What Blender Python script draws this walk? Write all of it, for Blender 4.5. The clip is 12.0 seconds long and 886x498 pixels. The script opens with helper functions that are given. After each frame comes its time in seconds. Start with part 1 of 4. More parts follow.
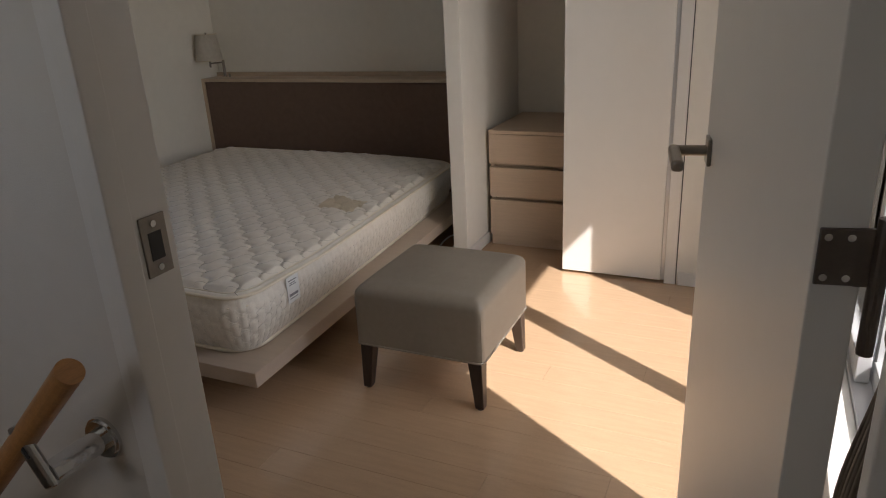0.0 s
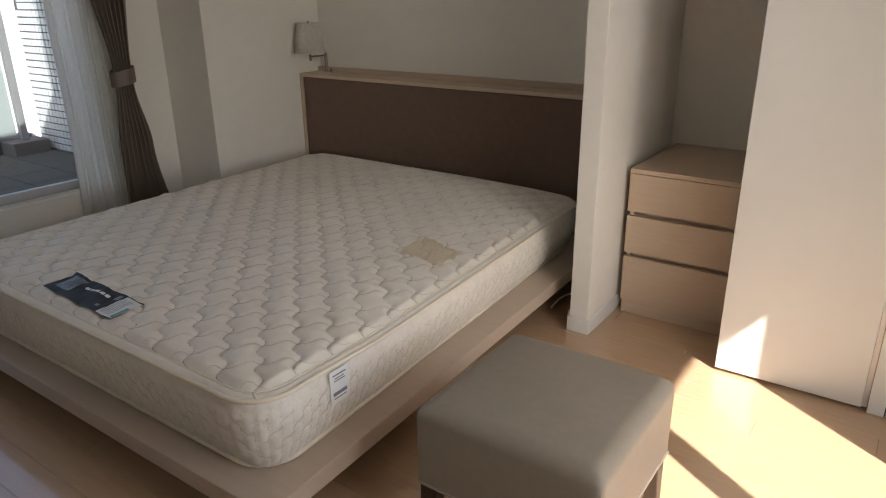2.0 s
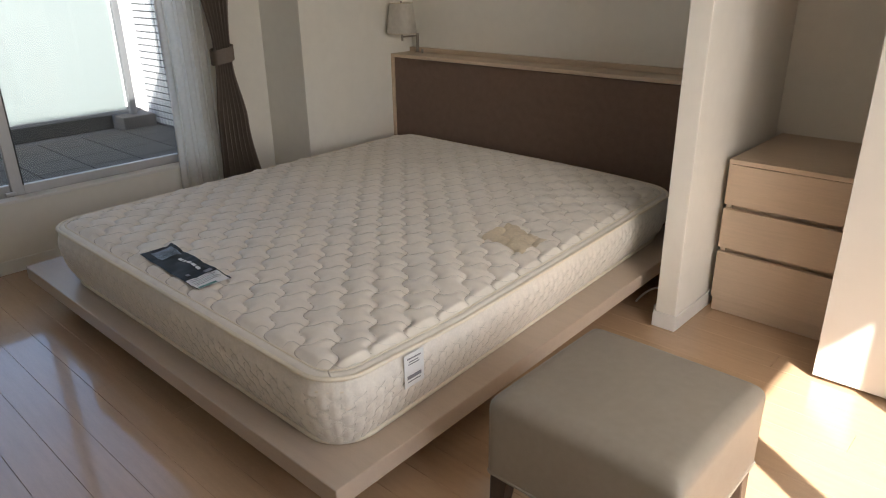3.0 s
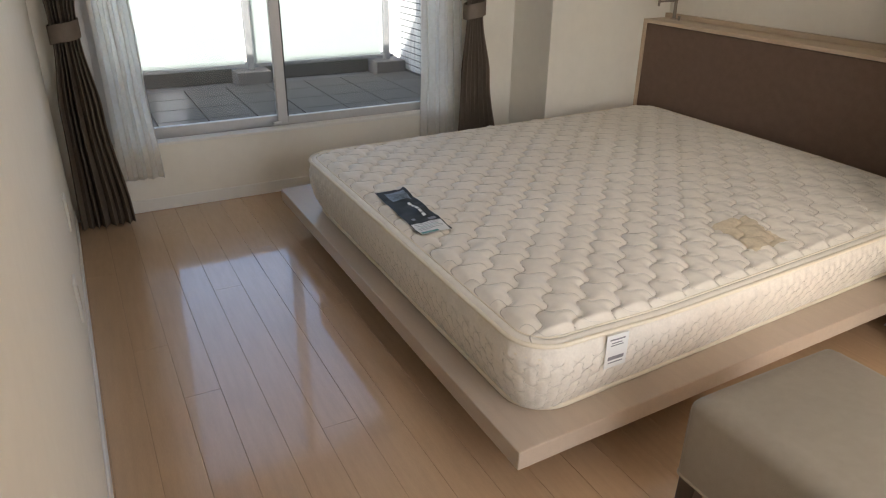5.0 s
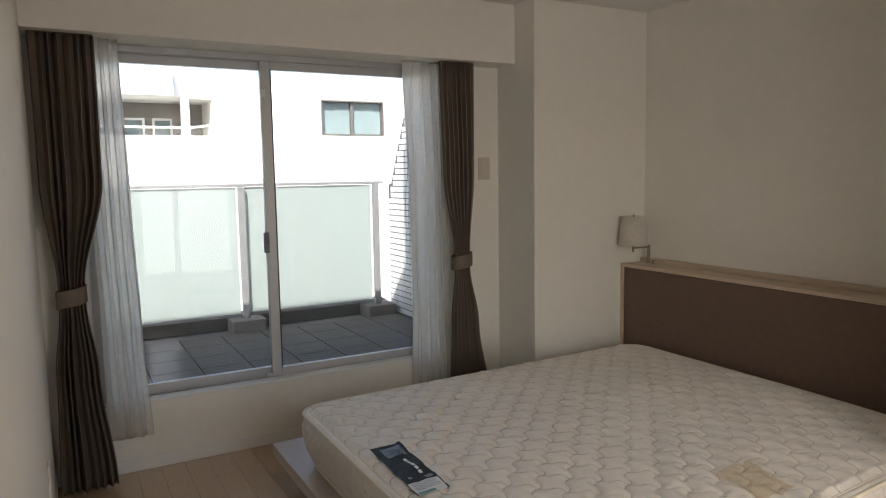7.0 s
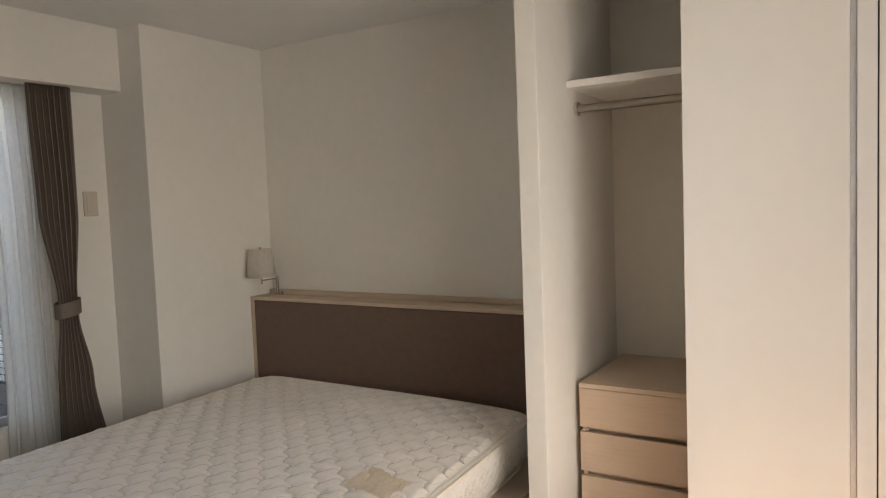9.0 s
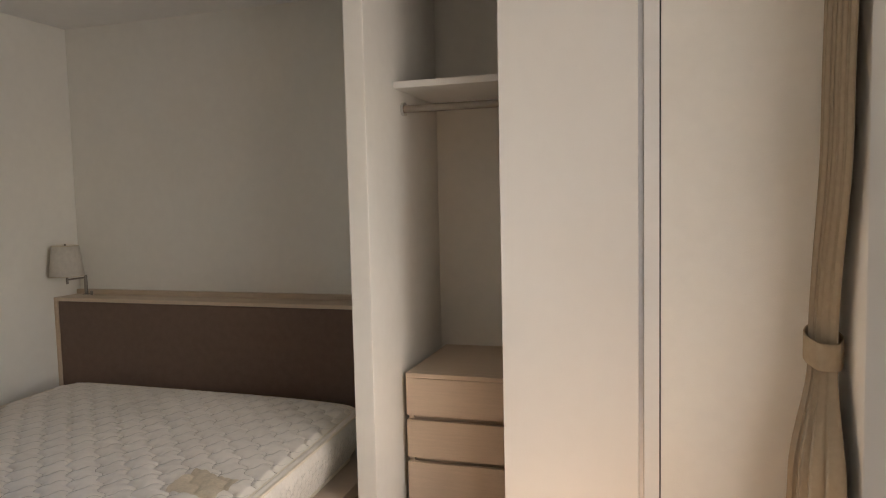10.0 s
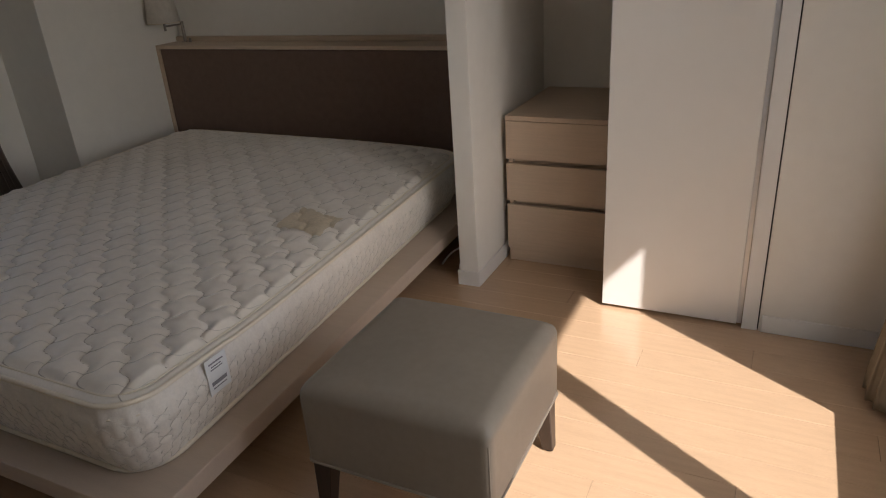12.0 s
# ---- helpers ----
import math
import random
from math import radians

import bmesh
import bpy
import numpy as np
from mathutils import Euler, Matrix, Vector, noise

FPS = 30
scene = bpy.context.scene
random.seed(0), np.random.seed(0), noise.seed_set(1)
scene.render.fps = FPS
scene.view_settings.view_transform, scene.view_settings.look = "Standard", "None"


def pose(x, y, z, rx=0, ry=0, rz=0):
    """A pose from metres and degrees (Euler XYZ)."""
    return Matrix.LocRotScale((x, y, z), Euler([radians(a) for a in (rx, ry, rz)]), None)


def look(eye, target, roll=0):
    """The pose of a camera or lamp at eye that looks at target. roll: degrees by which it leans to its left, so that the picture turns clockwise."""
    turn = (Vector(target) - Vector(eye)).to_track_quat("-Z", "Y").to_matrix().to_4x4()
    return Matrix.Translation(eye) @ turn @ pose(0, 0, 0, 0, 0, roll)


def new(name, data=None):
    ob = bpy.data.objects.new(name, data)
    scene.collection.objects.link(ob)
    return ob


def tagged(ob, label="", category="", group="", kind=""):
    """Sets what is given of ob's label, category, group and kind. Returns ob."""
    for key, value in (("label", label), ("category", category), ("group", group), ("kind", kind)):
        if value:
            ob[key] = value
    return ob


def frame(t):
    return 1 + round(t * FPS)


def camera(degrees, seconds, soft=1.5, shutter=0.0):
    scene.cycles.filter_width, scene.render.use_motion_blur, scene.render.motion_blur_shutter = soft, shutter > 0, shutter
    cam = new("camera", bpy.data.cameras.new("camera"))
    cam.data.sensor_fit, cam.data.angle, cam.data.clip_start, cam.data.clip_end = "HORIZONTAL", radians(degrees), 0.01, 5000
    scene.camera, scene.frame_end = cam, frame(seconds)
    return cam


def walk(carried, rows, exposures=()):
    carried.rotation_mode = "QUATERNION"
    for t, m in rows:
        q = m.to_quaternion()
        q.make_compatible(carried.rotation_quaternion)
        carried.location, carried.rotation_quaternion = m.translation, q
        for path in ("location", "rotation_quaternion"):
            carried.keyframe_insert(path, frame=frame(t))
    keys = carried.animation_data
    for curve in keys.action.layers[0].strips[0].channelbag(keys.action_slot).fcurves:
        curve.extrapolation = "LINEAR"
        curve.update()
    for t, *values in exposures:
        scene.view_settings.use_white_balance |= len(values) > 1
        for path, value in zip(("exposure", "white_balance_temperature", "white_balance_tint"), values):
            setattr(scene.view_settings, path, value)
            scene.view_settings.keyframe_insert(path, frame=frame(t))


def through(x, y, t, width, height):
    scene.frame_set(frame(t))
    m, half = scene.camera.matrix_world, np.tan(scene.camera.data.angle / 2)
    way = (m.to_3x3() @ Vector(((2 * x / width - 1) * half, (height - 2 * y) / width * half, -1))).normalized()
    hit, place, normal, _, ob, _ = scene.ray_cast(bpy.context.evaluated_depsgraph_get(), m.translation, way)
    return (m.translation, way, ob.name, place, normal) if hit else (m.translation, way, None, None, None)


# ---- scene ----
cam = camera(65.3, 12.0, soft=1.1)
PATH = [
    (0, (-0.093, 0.244, 1.210), (-0.891, 1.942, 0.517), -3.0),
    (0.1, (-0.104, 0.276, 1.209), (-0.900, 1.981, 0.533), -2.9),
    (0.2, (-0.115, 0.308, 1.208), (-0.905, 2.025, 0.554), -2.8),
    (0.3, (-0.127, 0.342, 1.208), (-0.923, 2.058, 0.559), -2.7),
    (0.4, (-0.140, 0.380, 1.207), (-0.941, 2.100, 0.575), -2.6),
    (0.5, (-0.154, 0.421, 1.207), (-0.991, 2.125, 0.577), -2.5),
    (0.6, (-0.170, 0.467, 1.208), (-1.015, 2.163, 0.570), -2.1),
    (0.7, (-0.188, 0.515, 1.211), (-1.049, 2.205, 0.577), -1.6),
    (0.8, (-0.207, 0.565, 1.215), (-1.105, 2.222, 0.545), -1.2),
    (0.9, (-0.228, 0.614, 1.218), (-1.165, 2.245, 0.539), -0.7),
    (1, (-0.251, 0.660, 1.219), (-1.241, 2.264, 0.549), -0.3),
    (1.1, (-0.275, 0.702, 1.219), (-1.287, 2.300, 0.570), -0.3),
    (1.2, (-0.300, 0.739, 1.218), (-1.342, 2.313, 0.558), -0.2),
    (1.3, (-0.325, 0.772, 1.216), (-1.368, 2.331, 0.521), -0.2),
    (1.4, (-0.347, 0.802, 1.214), (-1.368, 2.382, 0.533), -0.1),
    (1.5, (-0.367, 0.828, 1.212), (-1.385, 2.413, 0.541), -0.1),
    (2, (-0.413, 0.917, 1.204), (-1.493, 2.447, 0.502), -0.6),
    (2.5, (-0.417, 0.948, 1.201), (-1.554, 2.419, 0.463), -0.8),
    (3, (-0.424, 0.950, 1.200), (-1.685, 2.312, 0.454), -0.8),
    (3.5, (-0.441, 0.952, 1.197), (-1.827, 2.175, 0.434), -0.7),
    (5.5, (-0.438, 0.940, 1.234), (-2.078, 1.728, 0.405), 0.1),
    (5.6, (-0.437, 0.937, 1.244), (-2.087, 1.733, 0.441), -0.1),
    (5.7, (-0.434, 0.933, 1.261), (-2.095, 1.744, 0.497), -0.2),
    (5.8, (-0.431, 0.929, 1.279), (-2.104, 1.762, 0.567), -0.4),
    (5.9, (-0.428, 0.925, 1.294), (-2.129, 1.759, 0.653), -0.5),
    (6, (-0.427, 0.923, 1.300), (-2.151, 1.767, 0.738), -0.7),
    (6.1, (-0.427, 0.922, 1.300), (-2.167, 1.781, 0.813), -0.7),
    (6.2, (-0.428, 0.922, 1.300), (-2.177, 1.794, 0.873), -0.8),
    (6.3, (-0.429, 0.922, 1.299), (-2.186, 1.806, 0.937), -0.8),
    (6.4, (-0.430, 0.922, 1.298), (-2.194, 1.814, 0.993), -0.9),
    (6.5, (-0.430, 0.922, 1.297), (-2.204, 1.809, 1.035), -0.9),
    (8.3, (-0.406, 0.960, 1.269), (-1.809, 2.370, 1.071), -2.0),
    (8.5, (-0.396, 0.962, 1.266), (-1.700, 2.467, 1.083), -1.6),
    (9, (-0.375, 0.969, 1.256), (-1.422, 2.668, 1.126), -2.2),
    (9.1, (-0.367, 0.969, 1.255), (-1.361, 2.699, 1.118), -2.2),
    (9.2, (-0.359, 0.969, 1.253), (-1.295, 2.731, 1.115), -2.2),
    (9.3, (-0.351, 0.968, 1.252), (-1.236, 2.756, 1.108), -2.1),
    (9.4, (-0.345, 0.966, 1.251), (-1.192, 2.772, 1.101), -2.1),
    (9.5, (-0.343, 0.964, 1.250), (-1.162, 2.783, 1.103), -2.1),
    (9.6, (-0.344, 0.958, 1.248), (-1.118, 2.796, 1.101), -1.9),
    (9.7, (-0.345, 0.946, 1.247), (-1.072, 2.804, 1.101), -1.8),
    (9.8, (-0.347, 0.934, 1.245), (-1.027, 2.809, 1.102), -1.6),
    (9.9, (-0.349, 0.924, 1.244), (-0.983, 2.816, 1.103), -1.5),
    (10, (-0.350, 0.920, 1.244), (-0.951, 2.822, 1.097), -1.3),
    (10.1, (-0.349, 0.923, 1.245), (-0.925, 2.832, 1.092), -1.4),
    (10.2, (-0.345, 0.929, 1.247), (-0.928, 2.836, 1.092), -1.5),
    (10.3, (-0.342, 0.938, 1.250), (-0.946, 2.838, 1.088), -1.6),
    (10.4, (-0.338, 0.949, 1.252), (-0.962, 2.839, 1.062), -1.7),
    (10.5, (-0.337, 0.958, 1.253), (-0.983, 2.834, 1.002), -1.8),
    (10.6, (-0.338, 0.966, 1.248), (-1.006, 2.819, 0.902), -1.9),
    (10.7, (-0.341, 0.972, 1.236), (-1.028, 2.806, 0.833), -1.9),
    (10.8, (-0.344, 0.976, 1.221), (-1.037, 2.800, 0.783), -2.0),
    (10.9, (-0.346, 0.979, 1.206), (-1.048, 2.787, 0.719), -2.0),
    (11, (-0.347, 0.982, 1.197), (-1.056, 2.777, 0.671), -2.1),
    (11.1, (-0.347, 0.984, 1.193), (-1.050, 2.769, 0.628), -2.3),
    (11.2, (-0.346, 0.986, 1.190), (-1.049, 2.763, 0.600), -2.5),
    (11.3, (-0.344, 0.988, 1.189), (-1.048, 2.757, 0.576), -2.6),
    (11.4, (-0.343, 0.990, 1.188), (-1.039, 2.732, 0.495), -2.8),
    (11.5, (-0.343, 0.992, 1.188), (-1.040, 2.701, 0.417), -3.0),
    (11.6, (-0.344, 0.994, 1.188), (-1.048, 2.680, 0.374), -3.2),
    (11.7, (-0.348, 0.997, 1.187), (-1.063, 2.675, 0.367), -3.4),
    (11.8, (-0.353, 0.999, 1.187), (-1.081, 2.670, 0.364), -3.6),
    (11.9, (-0.359, 1.001, 1.186), (-1.137, 2.652, 0.367), -3.8),
    (12, (-0.366, 1.004, 1.185), (-1.200, 2.628, 0.369), -4.0),
]
EXPOSURES = [(0, 1.0, 6400, 14), (1, 1.23, 6500, 13), (2.5, 1.81, 6500, 13), (3.5, 2.1, 6700, 13),
             (5.5, 2.31, 6900, 13), (6, 2.29, 7000, 13), (6.5, 1.76, 6800, 13), (8.5, 1.96, 6600, 12),
             (9, 2.1, 6650, 13), (9.5, 2.04, 6650, 14), (10, 1.79, 6600, 14), (10.5, 1.66, 6550, 14),
             (11, 1.5, 6600, 13), (11.5, 1.2, 6400, 14), (12, 0.85, 6350, 15)]
walk(cam, [(t, look(e, a, r)) for t, e, a, r in PATH], EXPOSURES)

# ---- light: sky and one sun from the east-south-east window side ----
SUN_TRAVEL = Vector((-1.0, 0.64, -1.147)).normalized()
to_sun = -SUN_TRAVEL
sun_elev = math.asin(to_sun.z)
sun_azim = math.atan2(to_sun.x, to_sun.y)

world = bpy.data.worlds.new("sky")
scene.world = world
world.use_nodes = True
wt = world.node_tree
sky = wt.nodes.new("ShaderNodeTexSky")
sky.sky_type = "NISHITA"
sky.sun_disc = False
sky.dust_density = 2.5
sky.sun_elevation = sun_elev
sky.sun_rotation = sun_azim
wt.links.new(sky.outputs[0], wt.nodes["Background"].inputs[0])
wt.nodes["Background"].inputs[1].default_value = 0.15

sun_data = bpy.data.lights.new("sun", "SUN")
sun_data.energy = 4.3
sun_data.angle = radians(0.5)
sun_data.color = (1.0, 0.95, 0.88)
sun = new("sun", sun_data)
sun.matrix_world = look((6, -4, 8), Vector((6, -4, 8)) + SUN_TRAVEL)


# area lamp added in the east window's opening to strengthen the sky's light
east_fill_data = bpy.data.lights.new("east_window_sky", "AREA")
east_fill_data.shape = "RECTANGLE"
east_fill_data.size, east_fill_data.size_y = 1.05, 1.45
east_fill_data.energy = 4.2
east_fill_data.color = (1.0, 0.97, 0.93)
east_fill = new("east_window_sky", east_fill_data)
east_fill.matrix_world = look((0.262, 1.957, 1.07), (-1.0, 1.957, 1.07))

# fill lamp added to brighten the landing, set in an invented stairwell opening
stair_fill_data = bpy.data.lights.new("stair_window_sky", "AREA")
stair_fill_data.shape = "RECTANGLE"
stair_fill_data.size, stair_fill_data.size_y = 0.75, 0.85
stair_fill_data.energy = 1.0
stair_fill_data.color = (1.0, 0.95, 0.88)
stair_fill = new("stair_window_sky", stair_fill_data)
stair_fill.matrix_world = look((-1.3, -0.69, 1.65), (-1.3, 1.0, 1.45))


# ---- materials ----
def mat(name, color, rough=0.5, metal=0.0, var=0.06, scale=8.0, bump=0.0, bump_scale=200.0,
        stretch=(1, 1, 1), spec=0.5, rand=0.0, coat=0.0, trans=0.0, sheen=0.0, coat_rough=0.12):
    """Principled surface with colour variation at two scales and a fine bump."""
    m = bpy.data.materials.new(name)
    m.use_nodes = True
    nt = m.node_tree
    b = nt.nodes["Principled BSDF"]
    tc = nt.nodes.new("ShaderNodeTexCoord")
    mp = nt.nodes.new("ShaderNodeMapping")
    mp.inputs["Scale"].default_value = stretch
    nt.links.new(tc.outputs["Object"], mp.inputs[0])
    n1 = nt.nodes.new("ShaderNodeTexNoise")
    n1.inputs["Scale"].default_value = scale
    n1.inputs["Detail"].default_value = 3
    n2 = nt.nodes.new("ShaderNodeTexNoise")
    n2.inputs["Scale"].default_value = scale * 9
    n2.inputs["Detail"].default_value = 2
    for n in (n1, n2):
        nt.links.new(mp.outputs[0], n.inputs["Vector"])
    add = nt.nodes.new("ShaderNodeMath")
    add.operation = "ADD"
    nt.links.new(n1.outputs[0], add.inputs[0])
    nt.links.new(n2.outputs[0], add.inputs[1])
    src = add.outputs[0]
    lo, hi = 0.7, 1.3
    if rand:
        oi = nt.nodes.new("ShaderNodeObjectInfo")
        ma = nt.nodes.new("ShaderNodeMath")
        ma.operation = "MULTIPLY_ADD"
        ma.inputs[1].default_value = rand
        nt.links.new(oi.outputs["Random"], ma.inputs[0])
        nt.links.new(src, ma.inputs[2])
        src = ma.outputs[0]
        hi += rand
    mr = nt.nodes.new("ShaderNodeMapRange")
    mr.inputs["From Min"].default_value = lo
    mr.inputs["From Max"].default_value = hi
    nt.links.new(src, mr.inputs[0])
    mix = nt.nodes.new("ShaderNodeMix")
    mix.data_type = "RGBA"
    mix.inputs[6].default_value = (*[max(0, c * (1 - var)) for c in color], 1)
    mix.inputs[7].default_value = (*[min(1, c * (1 + var)) for c in color], 1)
    nt.links.new(mr.outputs[0], mix.inputs[0])
    nt.links.new(mix.outputs[2], b.inputs["Base Color"])
    b.inputs["Roughness"].default_value = rough
    b.inputs["Metallic"].default_value = metal
    b.inputs["Specular IOR Level"].default_value = spec
    b.inputs["Coat Weight"].default_value = coat
    b.inputs["Coat Roughness"].default_value = coat_rough
    b.inputs["Transmission Weight"].default_value = trans
    b.inputs["Sheen Weight"].default_value = sheen
    if bump:
        n3 = nt.nodes.new("ShaderNodeTexNoise")
        n3.inputs["Scale"].default_value = bump_scale
        n3.inputs["Detail"].default_value = 2
        nt.links.new(mp.outputs[0], n3.inputs["Vector"])
        bp = nt.nodes.new("ShaderNodeBump")
        bp.inputs["Strength"].default_value = bump
        bp.inputs["Distance"].default_value = 0.002
        nt.links.new(n3.outputs[0], bp.inputs["Height"])
        nt.links.new(bp.outputs[0], b.inputs["Normal"])
    return m


def glass_mat(name, tint=(0.97, 0.99, 0.98), ior=1.45):
    m = bpy.data.materials.new(name)
    m.use_nodes = True
    nt = m.node_tree
    nt.nodes.remove(nt.nodes["Principled BSDF"])
    out = nt.nodes["Material Output"]
    tr = nt.nodes.new("ShaderNodeBsdfTransparent")
    tr.inputs[0].default_value = (*tint, 1)
    gl = nt.nodes.new("ShaderNodeBsdfGlossy")
    gl.inputs["Roughness"].default_value = 0.01
    fr = nt.nodes.new("ShaderNodeFresnel")
    fr.inputs["IOR"].default_value = ior
    mx = nt.nodes.new("ShaderNodeMixShader")
    nt.links.new(fr.outputs[0], mx.inputs[0])
    nt.links.new(tr.outputs[0], mx.inputs[1])
    nt.links.new(gl.outputs[0], mx.inputs[2])
    nt.links.new(mx.outputs[0], out.inputs[0])
    return m


def cloth_mat(name, color, through=0.4, clear=0.0, rough=0.85, weave=900.0):
    """Woven cloth: diffuse with light let through, and clear gaps for a sheer."""
    m = bpy.data.materials.new(name)
    m.use_nodes = True
    nt = m.node_tree
    nt.nodes.remove(nt.nodes["Principled BSDF"])
    out = nt.nodes["Material Output"]
    tc = nt.nodes.new("ShaderNodeTexCoord")
    nz = nt.nodes.new("ShaderNodeTexNoise")
    nz.inputs["Scale"].default_value = 60
    nt.links.new(tc.outputs["Object"], nz.inputs["Vector"])
    mix = nt.nodes.new("ShaderNodeMix")
    mix.data_type = "RGBA"
    mix.inputs[6].default_value = (*[c * 0.88 for c in color], 1)
    mix.inputs[7].default_value = (*[min(1, c * 1.12) for c in color], 1)
    nt.links.new(nz.outputs[0], mix.inputs[0])
    df = nt.nodes.new("ShaderNodeBsdfDiffuse")
    tl = nt.nodes.new("ShaderNodeBsdfTranslucent")
    nt.links.new(mix.outputs[2], df.inputs[0])
    nt.links.new(mix.outputs[2], tl.inputs[0])
    wv = nt.nodes.new("ShaderNodeTexNoise")
    wv.inputs["Scale"].default_value = weave
    nt.links.new(tc.outputs["Object"], wv.inputs["Vector"])
    bp = nt.nodes.new("ShaderNodeBump")
    bp.inputs["Strength"].default_value = 0.25
    bp.inputs["Distance"].default_value = 0.001
    nt.links.new(wv.outputs[0], bp.inputs["Height"])
    nt.links.new(bp.outputs[0], df.inputs["Normal"])
    mx = nt.nodes.new("ShaderNodeMixShader")
    mx.inputs[0].default_value = through
    nt.links.new(df.outputs[0], mx.inputs[1])
    nt.links.new(tl.outputs[0], mx.inputs[2])
    last = mx.outputs[0]
    gl = nt.nodes.new("ShaderNodeBsdfGlossy")
    gl.inputs["Roughness"].default_value = 0.45
    m1 = nt.nodes.new("ShaderNodeMixShader")
    m1.inputs[0].default_value = 0.0 if clear else 0.04
    nt.links.new(last, m1.inputs[1])
    nt.links.new(gl.outputs[0], m1.inputs[2])
    last = m1.outputs[0]
    if clear:
        tp = nt.nodes.new("ShaderNodeBsdfTransparent")
        m2 = nt.nodes.new("ShaderNodeMixShader")
        m2.inputs[0].default_value = clear
        nt.links.new(last, m2.inputs[1])
        nt.links.new(tp.outputs[0], m2.inputs[2])
        last = m2.outputs[0]
    nt.links.new(last, out.inputs[0])
    return m


M_WALL = mat("wall_paper", (0.83, 0.797, 0.725), 0.75, var=0.02, scale=2.5, bump=0.35, bump_scale=450)
M_CEIL = mat("ceiling_paper", (0.80, 0.78, 0.74), 0.8, var=0.02, scale=2, bump=0.3, bump_scale=450)
M_TRIM = mat("white_trim", (0.80, 0.78, 0.74), 0.4, var=0.015, scale=4)
M_DOOR = mat("door_laminate", (0.82, 0.79, 0.735), 0.4, var=0.01, scale=2)
M_FLOOR = mat("oak_flooring", (0.53, 0.359, 0.222), 0.24, var=0.07, scale=5, bump=0.015, bump_scale=30,
              stretch=(1.2, 14, 14), rand=0.08, coat=1.0, coat_rough=0.07)
M_SUB = mat("floor_base", (0.20, 0.12, 0.07), 0.7)
M_OAK = mat("pale_oak_laminate", (0.59, 0.46, 0.34), 0.42, var=0.06, scale=6, bump=0.05, bump_scale=40, stretch=(1, 12, 22))
M_PLAT = mat("taupe_platform_laminate", (0.52, 0.42, 0.33), 0.35, var=0.04, scale=5, bump=0.04, bump_scale=60, stretch=(1, 10, 10))
M_FABRIC = mat("brown_headboard_cloth", (0.160, 0.100, 0.071), 0.8, var=0.10, scale=30, bump=0.3, bump_scale=900, sheen=0.1)
M_QUILT = mat("cream_quilt_cloth", (0.80, 0.74, 0.65), 0.6, var=0.05, scale=4, bump=0.25, bump_scale=500, sheen=0.2)
M_QSIDE = mat("cream_damask_border", (0.78, 0.73, 0.65), 0.55, var=0.07, scale=18, bump=0.25, bump_scale=400, sheen=0.2)
M_THREAD = mat("grey_beige_thread", (0.50, 0.44, 0.37), 0.7, var=0.1, scale=60)
M_THREAD_CREASE = mat("pale_grey_thread_and_crease", (0.62, 0.58, 0.52), 0.7, var=0.1, scale=60)
M_PIPE = mat("cream_piping", (0.80, 0.72, 0.58), 0.6, var=0.04, scale=40)
M_LEATHER = mat("taupe_leatherette", (0.285, 0.245, 0.195), 0.42, var=0.05, scale=6, bump=0.25, bump_scale=700)
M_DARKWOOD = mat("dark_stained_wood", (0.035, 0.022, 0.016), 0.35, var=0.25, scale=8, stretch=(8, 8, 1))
M_STEEL = mat("brushed_nickel", (0.32, 0.29, 0.255), 0.3, 1.0, var=0.05, scale=20, bump=0.05, bump_scale=300)
M_BRONZE = mat("dark_satin_steel", (0.20, 0.17, 0.15), 0.4, 1.0, var=0.06, scale=20, bump=0.05, bump_scale=300)
M_CHROME = mat("chrome", (0.75, 0.75, 0.75), 0.1, 1.0, var=0.02, scale=10)
M_ALU = mat("satin_aluminium", (0.62, 0.62, 0.63), 0.35, 0.6, var=0.04, scale=10)
M_SASH = mat("grey_white_sash", (0.50, 0.50, 0.51), 0.4, 0.3, var=0.03, scale=6)
M_GASKET_GAP = mat("black_gasket_and_gap_fill", (0.03, 0.03, 0.03), 0.6)
M_RAILMETAL = mat("grey_rail_metal", (0.22, 0.23, 0.24), 0.5, 0.3, var=0.05, scale=8)
M_GLASS = glass_mat("window_glass", (0.90, 0.915, 0.91))
M_CURT = cloth_mat("brown_curtain_cloth", (0.215, 0.168, 0.13), 0.22)
M_CURT_E = cloth_mat("taupe_curtain_cloth", (0.36, 0.285, 0.19), 0.06)
M_SHEER = cloth_mat("white_sheer_cloth", (0.98, 0.95, 0.90), 0.74, 0.30)
M_SHADE = cloth_mat("lamp_shade_cloth", (0.90, 0.86, 0.80), 0.6)
M_RAILWOOD = mat("honey_wood", (0.50, 0.24, 0.08), 0.35, var=0.15, scale=6, stretch=(20, 2, 20), coat=0.3)
M_PLASTIC = mat("white_plastic", (0.75, 0.73, 0.68), 0.35, var=0.02, scale=8)
M_BEIGEP = mat("beige_plastic", (0.60, 0.54, 0.45), 0.4, var=0.02, scale=8)
M_SCREEN = mat("dark_screen", (0.02, 0.02, 0.03), 0.12, var=0.05)
M_DECK = mat("dark_grey_deck", (0.060, 0.057, 0.054), 0.7, spec=0.25, var=0.3, scale=2.2, rand=0.15)
M_CONC = mat("grey_concrete", (0.095, 0.091, 0.088), 0.8, var=0.2, scale=5, bump=0.3, bump_scale=60)
M_TILE = mat("pale_wall_tile", (0.46, 0.49, 0.50), 0.35, var=0.08, scale=20, rand=0.25)
